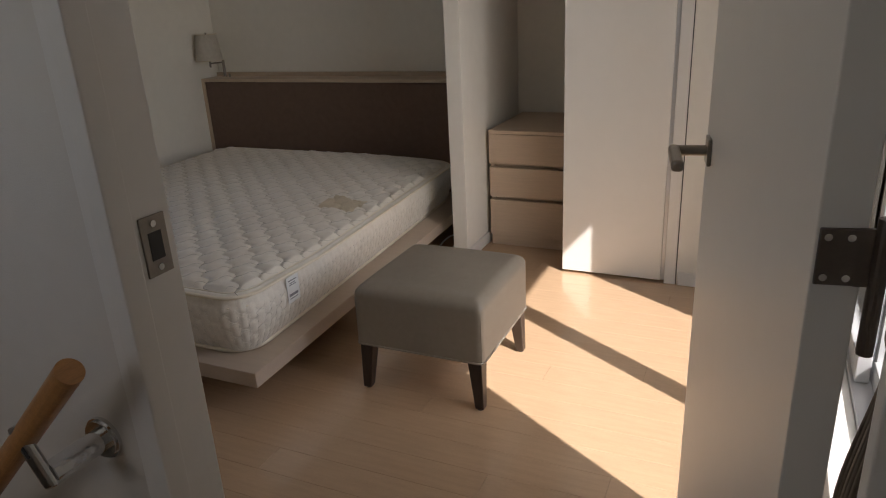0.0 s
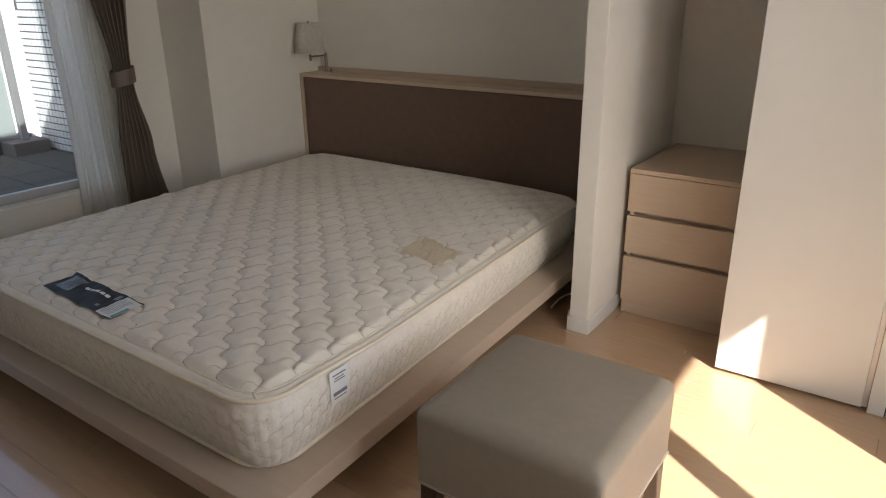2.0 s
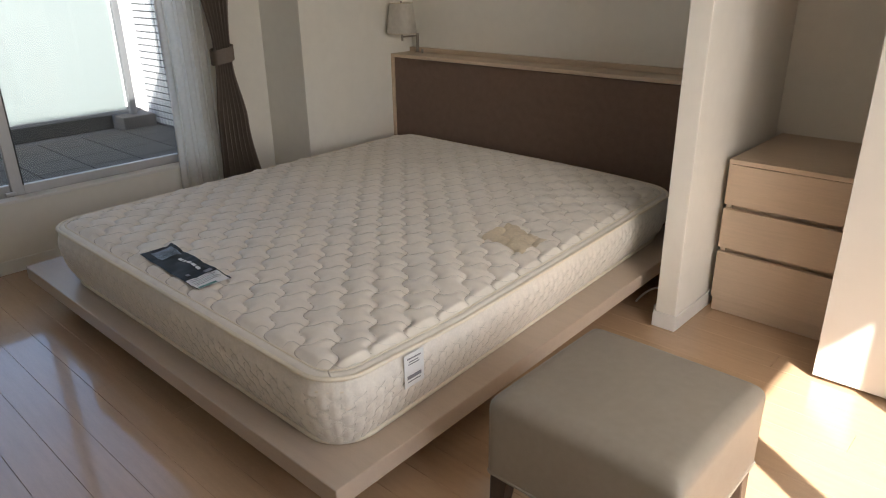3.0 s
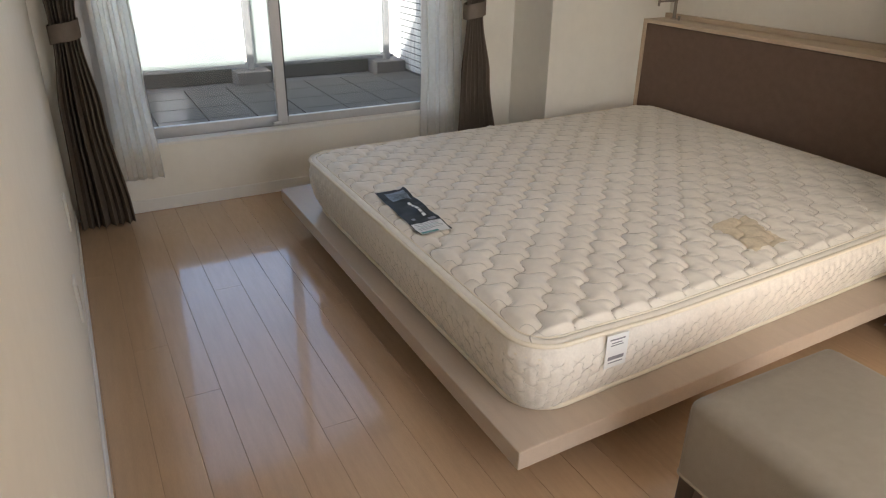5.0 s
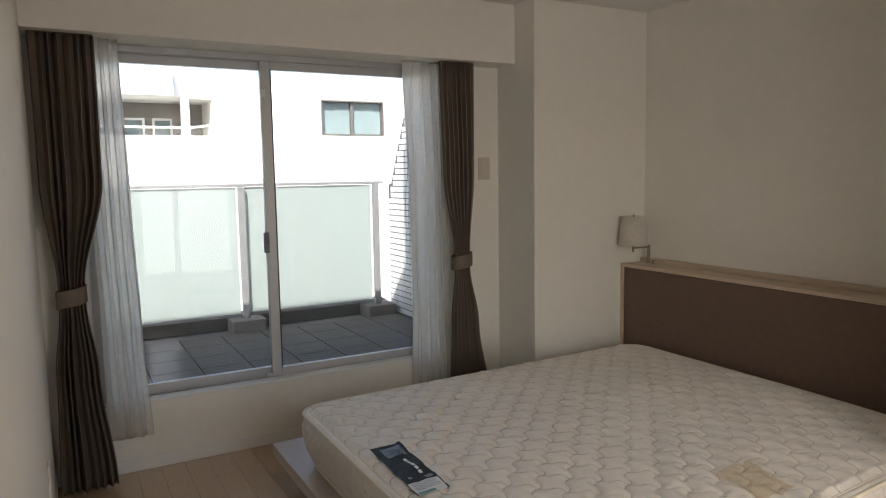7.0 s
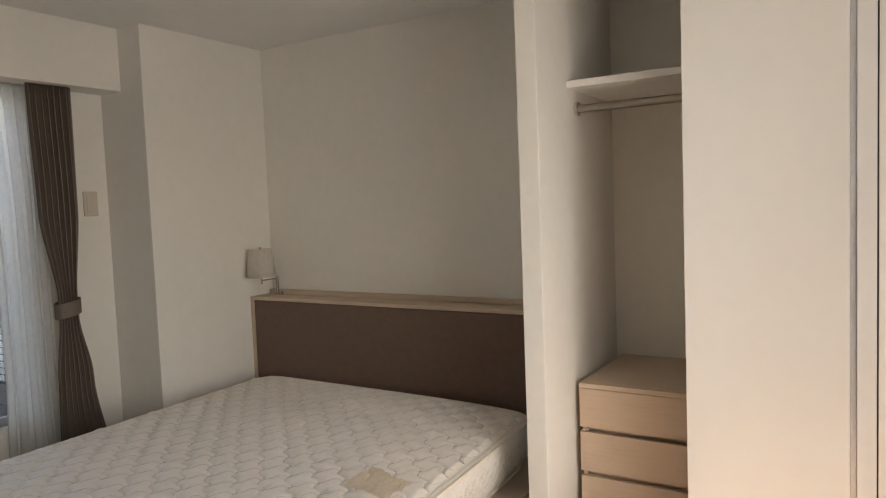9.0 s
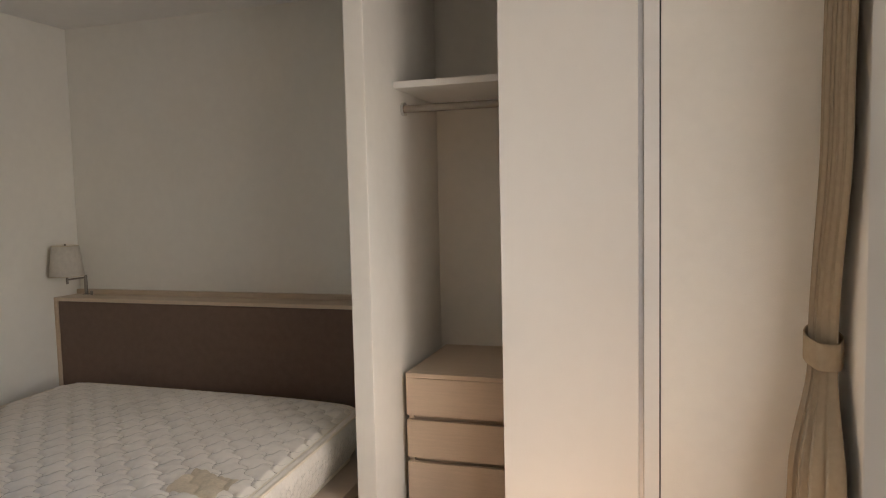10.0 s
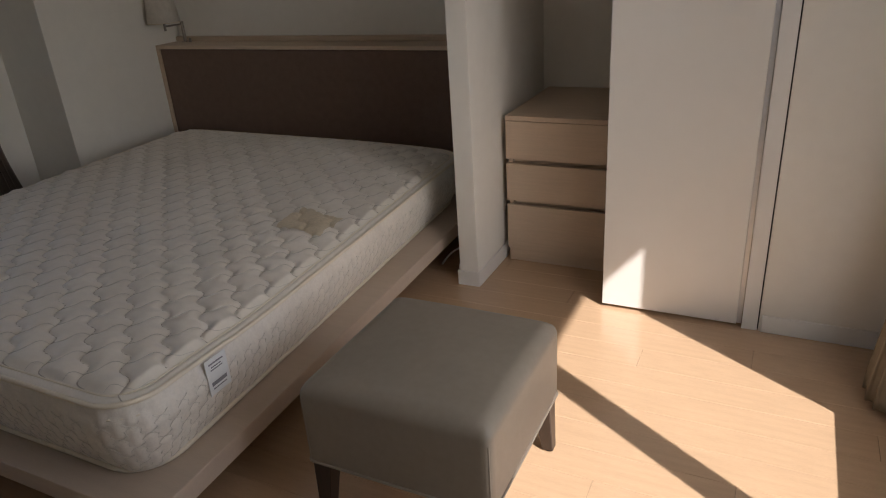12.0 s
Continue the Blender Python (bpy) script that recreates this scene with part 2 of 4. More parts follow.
M_GROUT = mat("dark_grout", (0.06, 0.064, 0.07), 0.85, var=0.1)
M_RENDER = mat("white_render", (0.66, 0.66, 0.64), 0.8, var=0.03, scale=1.5, bump=0.2, bump_scale=30)
# far balcony's back wall: the recess's shade is put into this dark colour
M_FARDARK = mat("far_wall_painted_shade", (0.20, 0.19, 0.18), 0.8, var=0.3, scale=2)
M_FARGLASS = mat("far_window_glass", (0.16, 0.21, 0.22), 0.35, var=0.3, scale=1.5, spec=0.4)
M_GROUND = mat("city_ground", (0.16, 0.16, 0.15), 0.9, var=0.3, scale=0.3)
M_BLACK = mat("black_label", (0.018, 0.02, 0.02), 0.6, var=0.2, spec=0.3)
M_PAPER = mat("white_paper", (0.78, 0.79, 0.78), 0.5, var=0.02)
M_INK = mat("grey_ink", (0.22, 0.22, 0.24), 0.6)
M_TEAL = mat("teal_ink", (0.10, 0.30, 0.28), 0.5)
M_PHOTO = mat("blue_grey_photo", (0.13, 0.16, 0.19), 0.55, var=0.8, scale=28)
M_KRAFT = mat("beige_sticker_paper", (0.66, 0.56, 0.41), 0.7, var=0.12, scale=12)
M_FROST = mat("frosted_glass", (0.33, 0.39, 0.39), 0.5, var=0.01, scale=2, trans=0.4)
M_CORR = mat("corridor_paper", (0.74, 0.71, 0.66), 0.75, var=0.02, scale=2.5, bump=0.35, bump_scale=450)


# ---- mesh helpers ----
def finish(bm, name, material, parent=None, smooth=False):
    me = bpy.data.meshes.new(name)
    bmesh.ops.recalc_face_normals(bm, faces=bm.faces)
    if smooth:
        for f in bm.faces:
            f.smooth = True
    bm.to_mesh(me)
    bm.free()
    me.materials.append(material)
    ob = new(name, me)
    if parent:
        ob.parent = parent
    return ob


def part(name, bm, material, parent, label="", smooth=False):
    ob = finish(bm, name, material, parent, smooth)
    return tagged(ob, label) if label else ob


def box(bm, x0, x1, y0, y1, z0, z1, bevel=0.0, seg=2):
    m = Matrix.LocRotScale(((x0 + x1) / 2, (y0 + y1) / 2, (z0 + z1) / 2), None, (abs(x1 - x0), abs(y1 - y0), abs(z1 - z0)))
    r = bmesh.ops.create_cube(bm, size=1, matrix=m)
    if bevel:
        vs = set(r["verts"])
        es = [e for e in bm.edges if e.verts[0] in vs and e.verts[1] in vs]
        bmesh.ops.bevel(bm, geom=es, offset=bevel, segments=seg, affect="EDGES", profile=0.5)
    return bm


def boxes(*bs, bevel=0.0, seg=2):
    bm = bmesh.new()
    for b in bs:
        box(bm, *b, bevel=bevel, seg=seg)
    return bm


def rod(bm, a, b, r, seg=20, r2=None):
    a, b = Vector(a), Vector(b)
    d = b - a
    m = Matrix.Translation((a + b) / 2) @ d.to_track_quat("Z", "Y").to_matrix().to_4x4()
    bmesh.ops.create_cone(bm, cap_ends=True, segments=seg, radius1=r, radius2=r if r2 is None else r2, depth=d.length, matrix=m)
    return bm


def rods(*rs, seg=20):
    bm = bmesh.new()
    for a, b, r in rs:
        rod(bm, a, b, r, seg)
    return bm


def tube(name, pts, r, material, parent=None, cyclic=False, kind="POLY"):
    """A round tube along a path, as a mesh."""
    cu = bpy.data.curves.new(name, "CURVE")
    cu.dimensions = "3D"
    cu.bevel_depth, cu.bevel_resolution = r, 3
    sp = cu.splines.new("POLY")
    sp.points.add(len(pts) - 1)
    for p, q in zip(sp.points, pts):
        p.co = (*q, 1)
    sp.use_cyclic_u = cyclic
    tmp = bpy.data.objects.new(name, cu)
    me = bpy.data.meshes.new_from_object(tmp)
    bpy.data.objects.remove(tmp)
    for f in me.polygons:
        f.use_smooth = True
    me.materials.clear()
    me.materials.append(material)
    ob = new(name, me)
    if parent:
        ob.parent = parent
    return ob


def soft_box(x0, x1, y0, y1, z0, z1, r, dome=0.0, n=22, rh=0.014):
    """A cushion-like box: top edges rounded by r, upright edges by rh, and a domed top."""
    s = bmesh.new()
    bmesh.ops.create_cube(s, size=2)
    bmesh.ops.subdivide_edges(s, edges=s.edges[:], cuts=n, use_grid_fill=True)
    c = Vector(((x0 + x1) / 2, (y0 + y1) / 2, (z0 + z1) / 2))
    h = Vector(((x1 - x0) / 2, (y1 - y0) / 2, (z1 - z0) / 2))
    for v in s.verts:
        u = v.co.copy()
        p = Vector([math.copysign(abs(u[k]) ** 0.6, u[k]) * h[k] for k in range(3)])
        side = max(abs(u.x), abs(u.y)) > 0.9999
        lift, inset = 0.0, [0.0, 0.0]
        if side and p.z > h.z - r:
            a = (p.z - h.z + r) / r * math.pi / 4
            inset = [r * (1 - math.cos(a))] * 2
            p.z = h.z - r + r * math.sin(a)
        elif u.z > 0.9999:
            for k in (0, 1):
                e = h[k] - abs(p[k])
                if e < r:
                    a = math.pi / 4 * (1 + e / r)
                    inset[k] = r * (1 - math.cos(a))
                    lift = max(lift, r - r * math.sin(a))
                    p[k] = math.copysign(h[k], p[k])
            p.z -= lift
        lim = [h[k] - inset[k] for k in (0, 1)]
        for k in (0, 1):
            p[k] = max(-lim[k], min(lim[k], p[k]))
        q = [max(-lim[k] + rh, min(lim[k] - rh, p[k])) for k in (0, 1)]
        dx, dy = p.x - q[0], p.y - q[1]
        if abs(dx) > 1e-6 and abs(dy) > 1e-6:
            g = max(abs(dx), abs(dy)) / math.hypot(dx, dy)
            p.x, p.y = q[0] + dx * g, q[1] + dy * g
        if u.z > 0:
            p.z += dome * (1 - (p.x / h.x) ** 2) * (1 - (p.y / h.y) ** 2) * u.z
        v.co = c + p
    return s


def empty(name, place=(0, 0, 0)):
    return new(name)


# ---- the setting ----
XW, XE = -3.69, 0.11            # west and east wall faces
YS, YN = 0.842, 3.88             # south and north wall faces
ZC = 2.175                      # ceiling
YF = 3.096                      # closet front
XC, YC = -3.35, 3.098           # column face and its return
XP0, XP1 = -1.375, -1.301       # partition
JL, JR = -0.743, 0.02           # door reveals
SILL, HEAD = 0.27, 1.87         # windows
WY0, WY1 = 1.0, 2.75            # west window opening
EY0, EY1 = 1.315, 2.612           # east window opening
T = 0.16
CP = YS - 0.080                 # stairwell side of the door wall

floor = tagged(part("floor", boxes((XW - T, XE + T, YS - 0.10, YN + T, -0.16, -0.012)), M_SUB, None),
               "light oak strip flooring with a glossy lacquer", "floor", kind="structure")
tagged(part("ceiling", boxes((XW - T, XE + T, YS - 0.10, YN + T, ZC, ZC + 0.15)), M_CEIL, None),
       "plain off-white papered ceiling", "ceiling", kind="structure")
tagged(part("wall_west", boxes((XW - T, XW, YS - 0.1, WY0, 0, ZC), (XW - T, XW, WY1, YN + T, 0, ZC),
                               (XW - T, XW, WY0, WY1, 0, SILL), (XW - 0.054, XW, WY0, WY1, SILL, SILL + 0.032), (XW - T, XW, WY0, WY1, HEAD, ZC)), M_WALL, None),
       "off-white papered wall with a raised window opening", "wall", kind="structure")
tagged(part("wall_east", boxes((XE, XE + T, YS - 0.1, EY0, 0, ZC), (XE, XE + T, EY1, YN + T, 0, ZC),
                               (XE, XE + T, EY0, EY1, 0, SILL), (XE, XE + T, EY0, EY1, HEAD, ZC)), M_WALL, None),
       "off-white papered wall with a sunny window opening", "wall", kind="structure")
tagged(part("wall_north", boxes((XW, XE, YN, YN + T, 0, ZC)), M_WALL, None),
       "off-white papered wall behind the bed and closet", "wall", kind="structure")
tagged(part("wall_south", boxes((XW, JL - 0.048, YS - 0.07, YS, 0, ZC), (JR + 0.03, XE, YS - 0.07, YS, 0, ZC),
                                (JL - 0.048, JR + 0.03, YS - 0.07, YS, 2.06, ZC)), M_WALL, None),
       "off-white papered wall with the doorway", "wall", kind="structure")
tagged(part("column", boxes((XW, XC, YC, YN, 0, ZC), bevel=0.003), M_WALL, None),
       "off-white papered boxed-in column beside the bed", "column", kind="structure")
tagged(part("bulkhead", boxes((XW, -3.52, YS, YC, 1.87, ZC), bevel=0.002), M_WALL, None),
       "off-white boxed beam above the curtains", "beam", kind="structure")
tagged(part("partition_wall", boxes((XP0, XP1, YF, YN, 0, ZC), bevel=0.003), M_WALL, None),
       "narrow off-white papered partition between bed and closet", "wall", kind="structure")
tagged(part("closet_wall", boxes((-0.350, XE, YF, YF + 0.09, 0, ZC), bevel=0.002), M_WALL, None),
       "off-white papered wall beside the closet door", "wall", kind="structure")
tagged(part("closet_header", boxes((XP1, -0.350, YF + 0.004, YF + 0.09, 2.135, ZC)), M_TRIM, None),
       "white closet header board", "trim", kind="structure")


def baseboard(*bs):
    return tagged(part("baseboard", boxes(*bs, bevel=0.003), M_TRIM, None), "low white painted baseboard", "baseboard", kind="structure")


baseboard((-0.344, XE, YF - 0.007, YF, 0, 0.06))
baseboard((XP0 - 0.007, XP1 + 0.007, YF - 0.007, YF, 0, 0.06))
baseboard((XP1, XP1 + 0.007, YF, 3.40, 0, 0.06))
baseboard((XP0 - 0.007, XP0, YF, 3.68, 0, 0.06))
baseboard((XW, XW + 0.007, YS, YC, 0, 0.06))
baseboard((XW + 0.01, JL - 0.05, YS, YS + 0.007, 0, 0.06))

# door frame and corridor
frame_1 = tagged(empty("door_frame"), "white painted door frame with a steel strike plate", "door frame", kind="structure")
part("jamb", boxes((JL - 0.045, JL, 0.785, YS + 0.002, 0, 2.06), (JL - 0.045, JL - 0.023, 0.759, 0.785, 0, 2.06), (JL - 0.0225, JL + 0.004, 0.752, 0.785, 0, 2.06), bevel=0.002), M_TRIM, frame_1)
part("jamb", boxes((JR, JR + 0.03, 0.785, YS + 0.002, 0, 2.06), (JR - 0.012, JR + 0.03, 0.755, 0.785, 0, 2.06), bevel=0.002), M_TRIM, frame_1)
part("lintel", boxes((JL, JR, 0.755, YS + 0.002, 2.02, 2.06), bevel=0.002), M_TRIM, frame_1)
sp = part("strike_plate", boxes((JL - 0.001, JL + 0.0025, 0.793, 0.832, 0.905, 0.980), bevel=0.001), M_STEEL, frame_1, "brushed steel strike plate")
part("latch_hole", boxes((JL + 0.0026, JL + 0.0032, 0.802, 0.822, 0.925, 0.960)), M_GASKET_GAP, sp)
for z in (0.915, 0.970):
    part("screw", rods(((JL + 0.0024, 0.812, z), (JL + 0.0042, 0.812, z), 0.0042), seg=12), M_CHROME, sp)

tagged(part("corridor_floor", boxes((-0.80, 0.5, -0.62, YS - 0.07, -0.16, -0.002)), M_FLOOR, None), "oak corridor landing floor", "floor", kind="structure")
tagged(part("corridor_wall_north", boxes((-3.2, XW + 1.0, CP, YS - 0.071, -2.2, ZC), (XW + 1.0, JL - 0.048, CP, YS - 0.071, -2.2, ZC), (JR + 0.03, 0.35, CP, YS - 0.071, -0.1, ZC)), M_CORR, None), "off-white papered stairwell wall", "wall", kind="structure")
tagged(part("corridor_wall_east", boxes((0.35, 0.5, -0.62, YS - 0.07, -0.16, ZC)), M_CORR, None), "off-white papered corridor wall", "wall", kind="structure")
# the opening in this unseen wall is invented to let light in
tagged(part("corridor_wall_south", boxes((-3.2, -1.7, -0.77, -0.62, -2.2, ZC), (-0.9, 0.5, -0.77, -0.62, -2.2, ZC), (-1.7, -0.9, -0.77, -0.62, -2.2, 1.2), (-1.7, -0.9, -0.77, -0.62, 2.1, ZC)), M_CORR, None), "off-white papered stairwell wall with an added, unseen light opening", "wall", kind="structure")
tagged(part("corridor_wall_west", boxes((-3.35, -3.2, -0.77, YS - 0.07, -2.2, ZC)), M_CORR, None), "off-white papered stairwell end wall", "wall", kind="structure")
tagged(part("corridor_ceiling", boxes((-3.35, 0.5, -0.77, YS - 0.07, ZC, ZC + 0.15)), M_CEIL, None), "off-white corridor ceiling", "ceiling", kind="structure")
stairs = tagged(empty("stairs"), "oak stairs going down from the landing", "stairs", kind="structure")
for i in range(10):
    part("tread", boxes((-0.80 - 0.24 * (i + 1), -0.80 - 0.24 * i, -0.62, CP - 0.001, -2.2, -0.19 * (i + 1)), bevel=0.003), M_FLOOR, stairs)


# ---- windows ----
def window(name, x, out, y0, y1, z0, z1, mid, label, lock_shown=True, rise=0.0):
    """Two sliding sashes in a frame; out is the outward x direction."""
    w = tagged(empty(name), label, "window", kind="structure")
    def bx(a, b, *r):
        return (min(x + out * a, x + out * b), max(x + out * a, x + out * b), *r)
    fw = 0.03
    part("window_sill", boxes(bx(-0.012, 0.055, y0, y1, z0 + rise - 0.001, z0 + rise + 0.014), bevel=0.003), M_TRIM, w, "white window sill board")
    part("window_frame", boxes(bx(0.055, 0.14, y0, y1, z0, z0 + 0.028), bevel=0.002), M_SASH, w)
    part("window_frame", boxes(bx(0.055, 0.14, y0, y1, z1 - 0.03, z1), bevel=0.002), M_SASH, w)
    part("window_frame", boxes(bx(0.055, 0.14, y0, y0 + fw, z0 + 0.028, z1 - 0.03), bevel=0.002), M_SASH, w)
    part("window_frame", boxes(bx(0.055, 0.14, y1 - fw, y1, z0 + 0.028, z1 - 0.03), bevel=0.002), M_SASH, w)
    for (a, b, d0, d1) in ((y0 + fw, mid + 0.03, 0.098, 0.128), (mid - 0.03, y1 - fw, 0.062, 0.092)):
        sash = part("sash", boxes(bx(d0, d1, a, a + 0.048, z0 + 0.03, z1 - 0.032), bx(d0, d1, b - 0.048, b, z0 + 0.03, z1 - 0.032),
                                  bx(d0, d1, a + 0.048, b - 0.048, z0 + 0.03, z0 + 0.085), bx(d0, d1, a + 0.048, b - 0.048, z1 - 0.07, z1 - 0.032),
                                  bevel=0.002), M_SASH, w)
        g = part("pane", boxes(bx((d0 + d1) / 2 - 0.002, (d0 + d1) / 2 + 0.002, a + 0.046, b - 0.046, z0 + 0.083, z1 - 0.068)), M_GLASS, sash)
        g.visible_shadow = False
        part("gasket", boxes(bx(d0 - 0.001, d0 + 0.004, a + 0.046, a + 0.052, z0 + 0.085, z1 - 0.07), bx(d0 - 0.001, d0 + 0.004, b - 0.052, b - 0.046, z0 + 0.085, z1 - 0.07)), M_GASKET_GAP, sash)
    if not lock_shown:
        return w
    zl = z0 + 0.71
    lock = part("crescent_lock", boxes(bx(0.040, 0.062, mid - 0.048, mid - 0.022, zl - 0.05, zl + 0.05), bevel=0.006), M_RAILMETAL, w, "grey crescent window lock")
    part("lever", boxes(bx(0.022, 0.040, mid - 0.044, mid - 0.028, zl - 0.005, zl + 0.055), bevel=0.006), M_RAILMETAL, lock)
    part("latch", boxes(bx(0.045, 0.062, mid - 0.035, mid - 0.012, z1 - 0.20, z1 - 0.165), bevel=0.003), M_ALU, w)
    part("latch", boxes(bx(0.045, 0.062, mid - 0.06, mid - 0.02, z0 + 0.052, z0 + 0.066), bevel=0.003), M_ALU, w)
    return w


window("window_1", XW, -1, WY0, WY1, SILL, HEAD, 1.83, "tall two-panel sliding window with grey-white sashes, closed", rise=0.033)
window("window_2", XE, 1, EY0, EY1, SILL, HEAD, 1.957, "sunny two-panel sliding window with grey-white sashes, closed", False)


# ---- curtains ----
def curtain(x, rows, folds, amp, material, label, tie=None, phase=0.0, group="curtains", name="curtain", header=0.0, bulge=0.0):
    """rows: (z, y0, y1, depth) from top to bottom; folds gather where the cloth is narrow."""
    c = tagged(empty(name), label, "curtain", group)
    nu, nv = folds * 10, 70
    zt, zb = rows[0][0], rows[-1][0]
    bm = bmesh.new()
    grid = []
    for j in range(nv + 1):
        z = zt + (zb - zt) * j / nv
        for (r0, r1) in zip(rows, rows[1:]):
            if r0[0] >= z - 1e-6 >= r1[0] - 1e-5:
                break
        f = 0 if r0[0] == r1[0] else (r0[0] - z) / (r0[0] - r1[0])
        f = min(1, max(0, f))
        s = f * f * (3 - 2 * f)
        y0, y1, d, xo = [r0[k] + (r1[k] - r0[k]) * s for k in (1, 2, 3, 4)]
        line = []
        for i in range(nu + 1):
            u = i / nu
            k = noise.noise((u * 5, z * 0.8, phase))
            k2 = noise.noise((u * folds * 0.55, z * 0.35, phase + 9))
            a = 2 * math.pi * folds * (u + 0.018 * k + 0.32 / folds * k2) + phase
            sx = math.sin(a) * (1 - 0.35 * math.sin(a * 0.5 + 1.3 + z) ** 2) * (0.85 + 0.5 * k2)
            sy = 0.22 * math.sin(2 * a)
            line.append(bm.verts.new((x + xo - bulge * d * math.sin(math.pi * u) + amp * d * sx + 0.006 * k, y0 + (y1 - y0) * (u + sy / folds * 0.6), z)))
        grid.append(line)
    for j in range(nv):
        for i in range(nu):
            bm.faces.new((grid[j][i], grid[j][i + 1], grid[j + 1][i + 1], grid[j + 1][i]))
    cl = part("cloth", bm, material, c, smooth=True)
    so = cl.modifiers.new("thickness", "SOLIDIFY")
    so.thickness = 0.0015
    if tie:
        z, y0, y1, xr, xo = tie
        pts = []
        b2 = bmesh.new()
        n = 36
        ring = []
        for i in range(n):
            a = 2 * math.pi * i / n
            cy, cx = (y0 + y1) / 2 + (y1 - y0) / 2 * math.copysign(abs(math.cos(a)) ** 0.7, math.cos(a)), x + xo + xr * math.copysign(abs(math.sin(a)) ** 0.8, math.sin(a))
            ring.append([b2.verts.new((cx + 0.002 * math.sin(5 * a + zz), cy, z + zz + 0.012 * math.cos(a))) for zz in (-0.035, -0.033, 0, 0.033, 0.035)])
        for i in range(n):
            p, q = ring[i], ring[(i + 1) % n]
            for k in range(4):
                b2.faces.new((p[k], q[k], q[k + 1], p[k + 1]))
        tb = part("tie_back", b2, material, c, "flat cloth tie-back band", smooth=True)
        tb.modifiers.new("thickness", "SOLIDIFY").thickness = 0.004
    if header:
        part("header_tape", boxes((x + rows[0][4] - 0.012, x + rows[0][4] + 0.012, rows[0][1] + 0.003, rows[0][2] - 0.003, zt, zt + 0.008)), material, c)
    return c


XK = -3.59
curtain(XK, [(1.868, 0.862, 1.095, 0.9, 0), (1.3, 0.865, 1.09, 1.0, 0), (0.86, 0.905, 1.00, 0.8, 0.01), (0.80, 0.905, 1.00, 0.8, 0.01), (0.5, 0.875, 1.03, 1.1, 0.02), (0.012, 0.862, 1.075, 1.2, 0.03)],
        7, 0.034, M_CURT, "dark brown floor-length curtain tied back with a band", tie=(0.825, 0.895, 1.01, 0.045, 0.01), header=1)
curtain(XK, [(1.868, 2.675, 2.875, 0.9, 0), (1.3, 2.69, 2.875, 1.0, 0), (0.86, 2.745, 2.835, 0.8, 0.01), (0.80, 2.745, 2.835, 0.8, 0.01), (0.5, 2.71, 2.875, 1.0, 0.02), (0.012, 2.69, 2.945, 1.1, 0.02)],
        7, 0.032, M_CURT, "dark brown floor-length curtain tied back with a band", tie=(0.835, 2.735, 2.845, 0.045, 0.01), phase=1.0, header=1)
curtain(-3.645, [(1.868, 1.05, 1.19, 0.8, 0), (1.2, 1.05, 1.20, 0.9, 0), (0.6, 1.06, 1.215, 0.9, 0.0), (0.17, 1.06, 1.235, 1.0, 0.0)],
        4, 0.020, M_SHEER, "white sheer curtain drawn to the window's side", phase=2.0, name="sheer_curtain", group="sheer curtains")
curtain(-3.645, [(1.868, 2.50, 2.74, 0.8, 0), (1.2, 2.525, 2.75, 0.9, 0), (0.6, 2.53, 2.76, 0.9, 0.0), (0.17, 2.52, 2.78, 1.0, 0.0)],
        5, 0.020, M_SHEER, "white sheer curtain drawn to the window's side", phase=4.0, name="sheer_curtain", group="sheer curtains")
XKE = 0.045
curtain(XKE, [(2.02, 2.74, 3.03, 0.3, 0.035), (1.4, 2.76, 3.03, 0.35, 0.032), (0.86, 2.86, 3.0, 0.5, 0.028), (0.80, 2.86, 3.0, 0.5, 0.028), (0.5, 2.75, 3.03, 1.0, 0.026), (0.012, 2.64, 3.05, 1.45, 0.022)],
        9, 0.019, M_CURT_E, "taupe floor-length curtain tied back in the sun", tie=(0.83, 2.85, 3.01, 0.043, 0.012), phase=0.6, header=1, bulge=0.09)
curtain(0.088, [(2.02, 1.03, 1.19, 0.8, 0.0), (1.4, 1.03, 1.18, 0.8, 0.0), (0.86, 1.06, 1.16, 0.7, 0.0), (0.80, 1.06, 1.16, 0.7, 0.0), (0.5, 1.04, 1.20, 1.2, -0.02), (0.012, 1.02, 1.26, 1.6, -0.04)],
        7, 0.016, M_CURT, "brown floor-length curtain tied back behind the door", tie=(0.83, 1.05, 1.17, 0.018, 0.0), phase=1.6, header=1)

# ---- room door, standing open ----
DOOR_ANGLE = 9.6
door = tagged(new("door_1"), "off-white laminate room door standing open", "door", kind="structure")
door.matrix_world = pose(-0.045, 0.815, 0, 0, 0, DOOR_ANGLE)   # local y runs along the leaf, local x is its thickness
leaf = part("leaf", boxes((0, 0.036, 0.0, 0.80, 0.008, 2.01), bevel=0.0015), M_DOOR, door)
for hz in (0.98, 1.75, 0.25):
    hinge = part("hinge", boxes((0.002, 0.034, -0.003, 0.0, hz + 0.002, hz + 0.049), bevel=0.0014), M_BRONZE, door, "dark satin steel flag hinge")
    hb = rods(((0.046, -0.004, hz - 0.055), (0.046, -0.004, hz + 0.058), 0.0062), seg=16)
    box(hb, 0.03, 0.045, -0.003, 0.0, hz + 0.002, hz + 0.049)
    part("knuckle", hb, M_BRONZE, hinge)
    for px, pz in ((0.008, 0.009), (0.008, 0.042), (0.024, 0.009), (0.024, 0.042)):
        part("screw", rods(((px, -0.003, hz + pz), (px, -0.0045, hz + pz), 0.003), seg=10), M_CHROME, hinge)
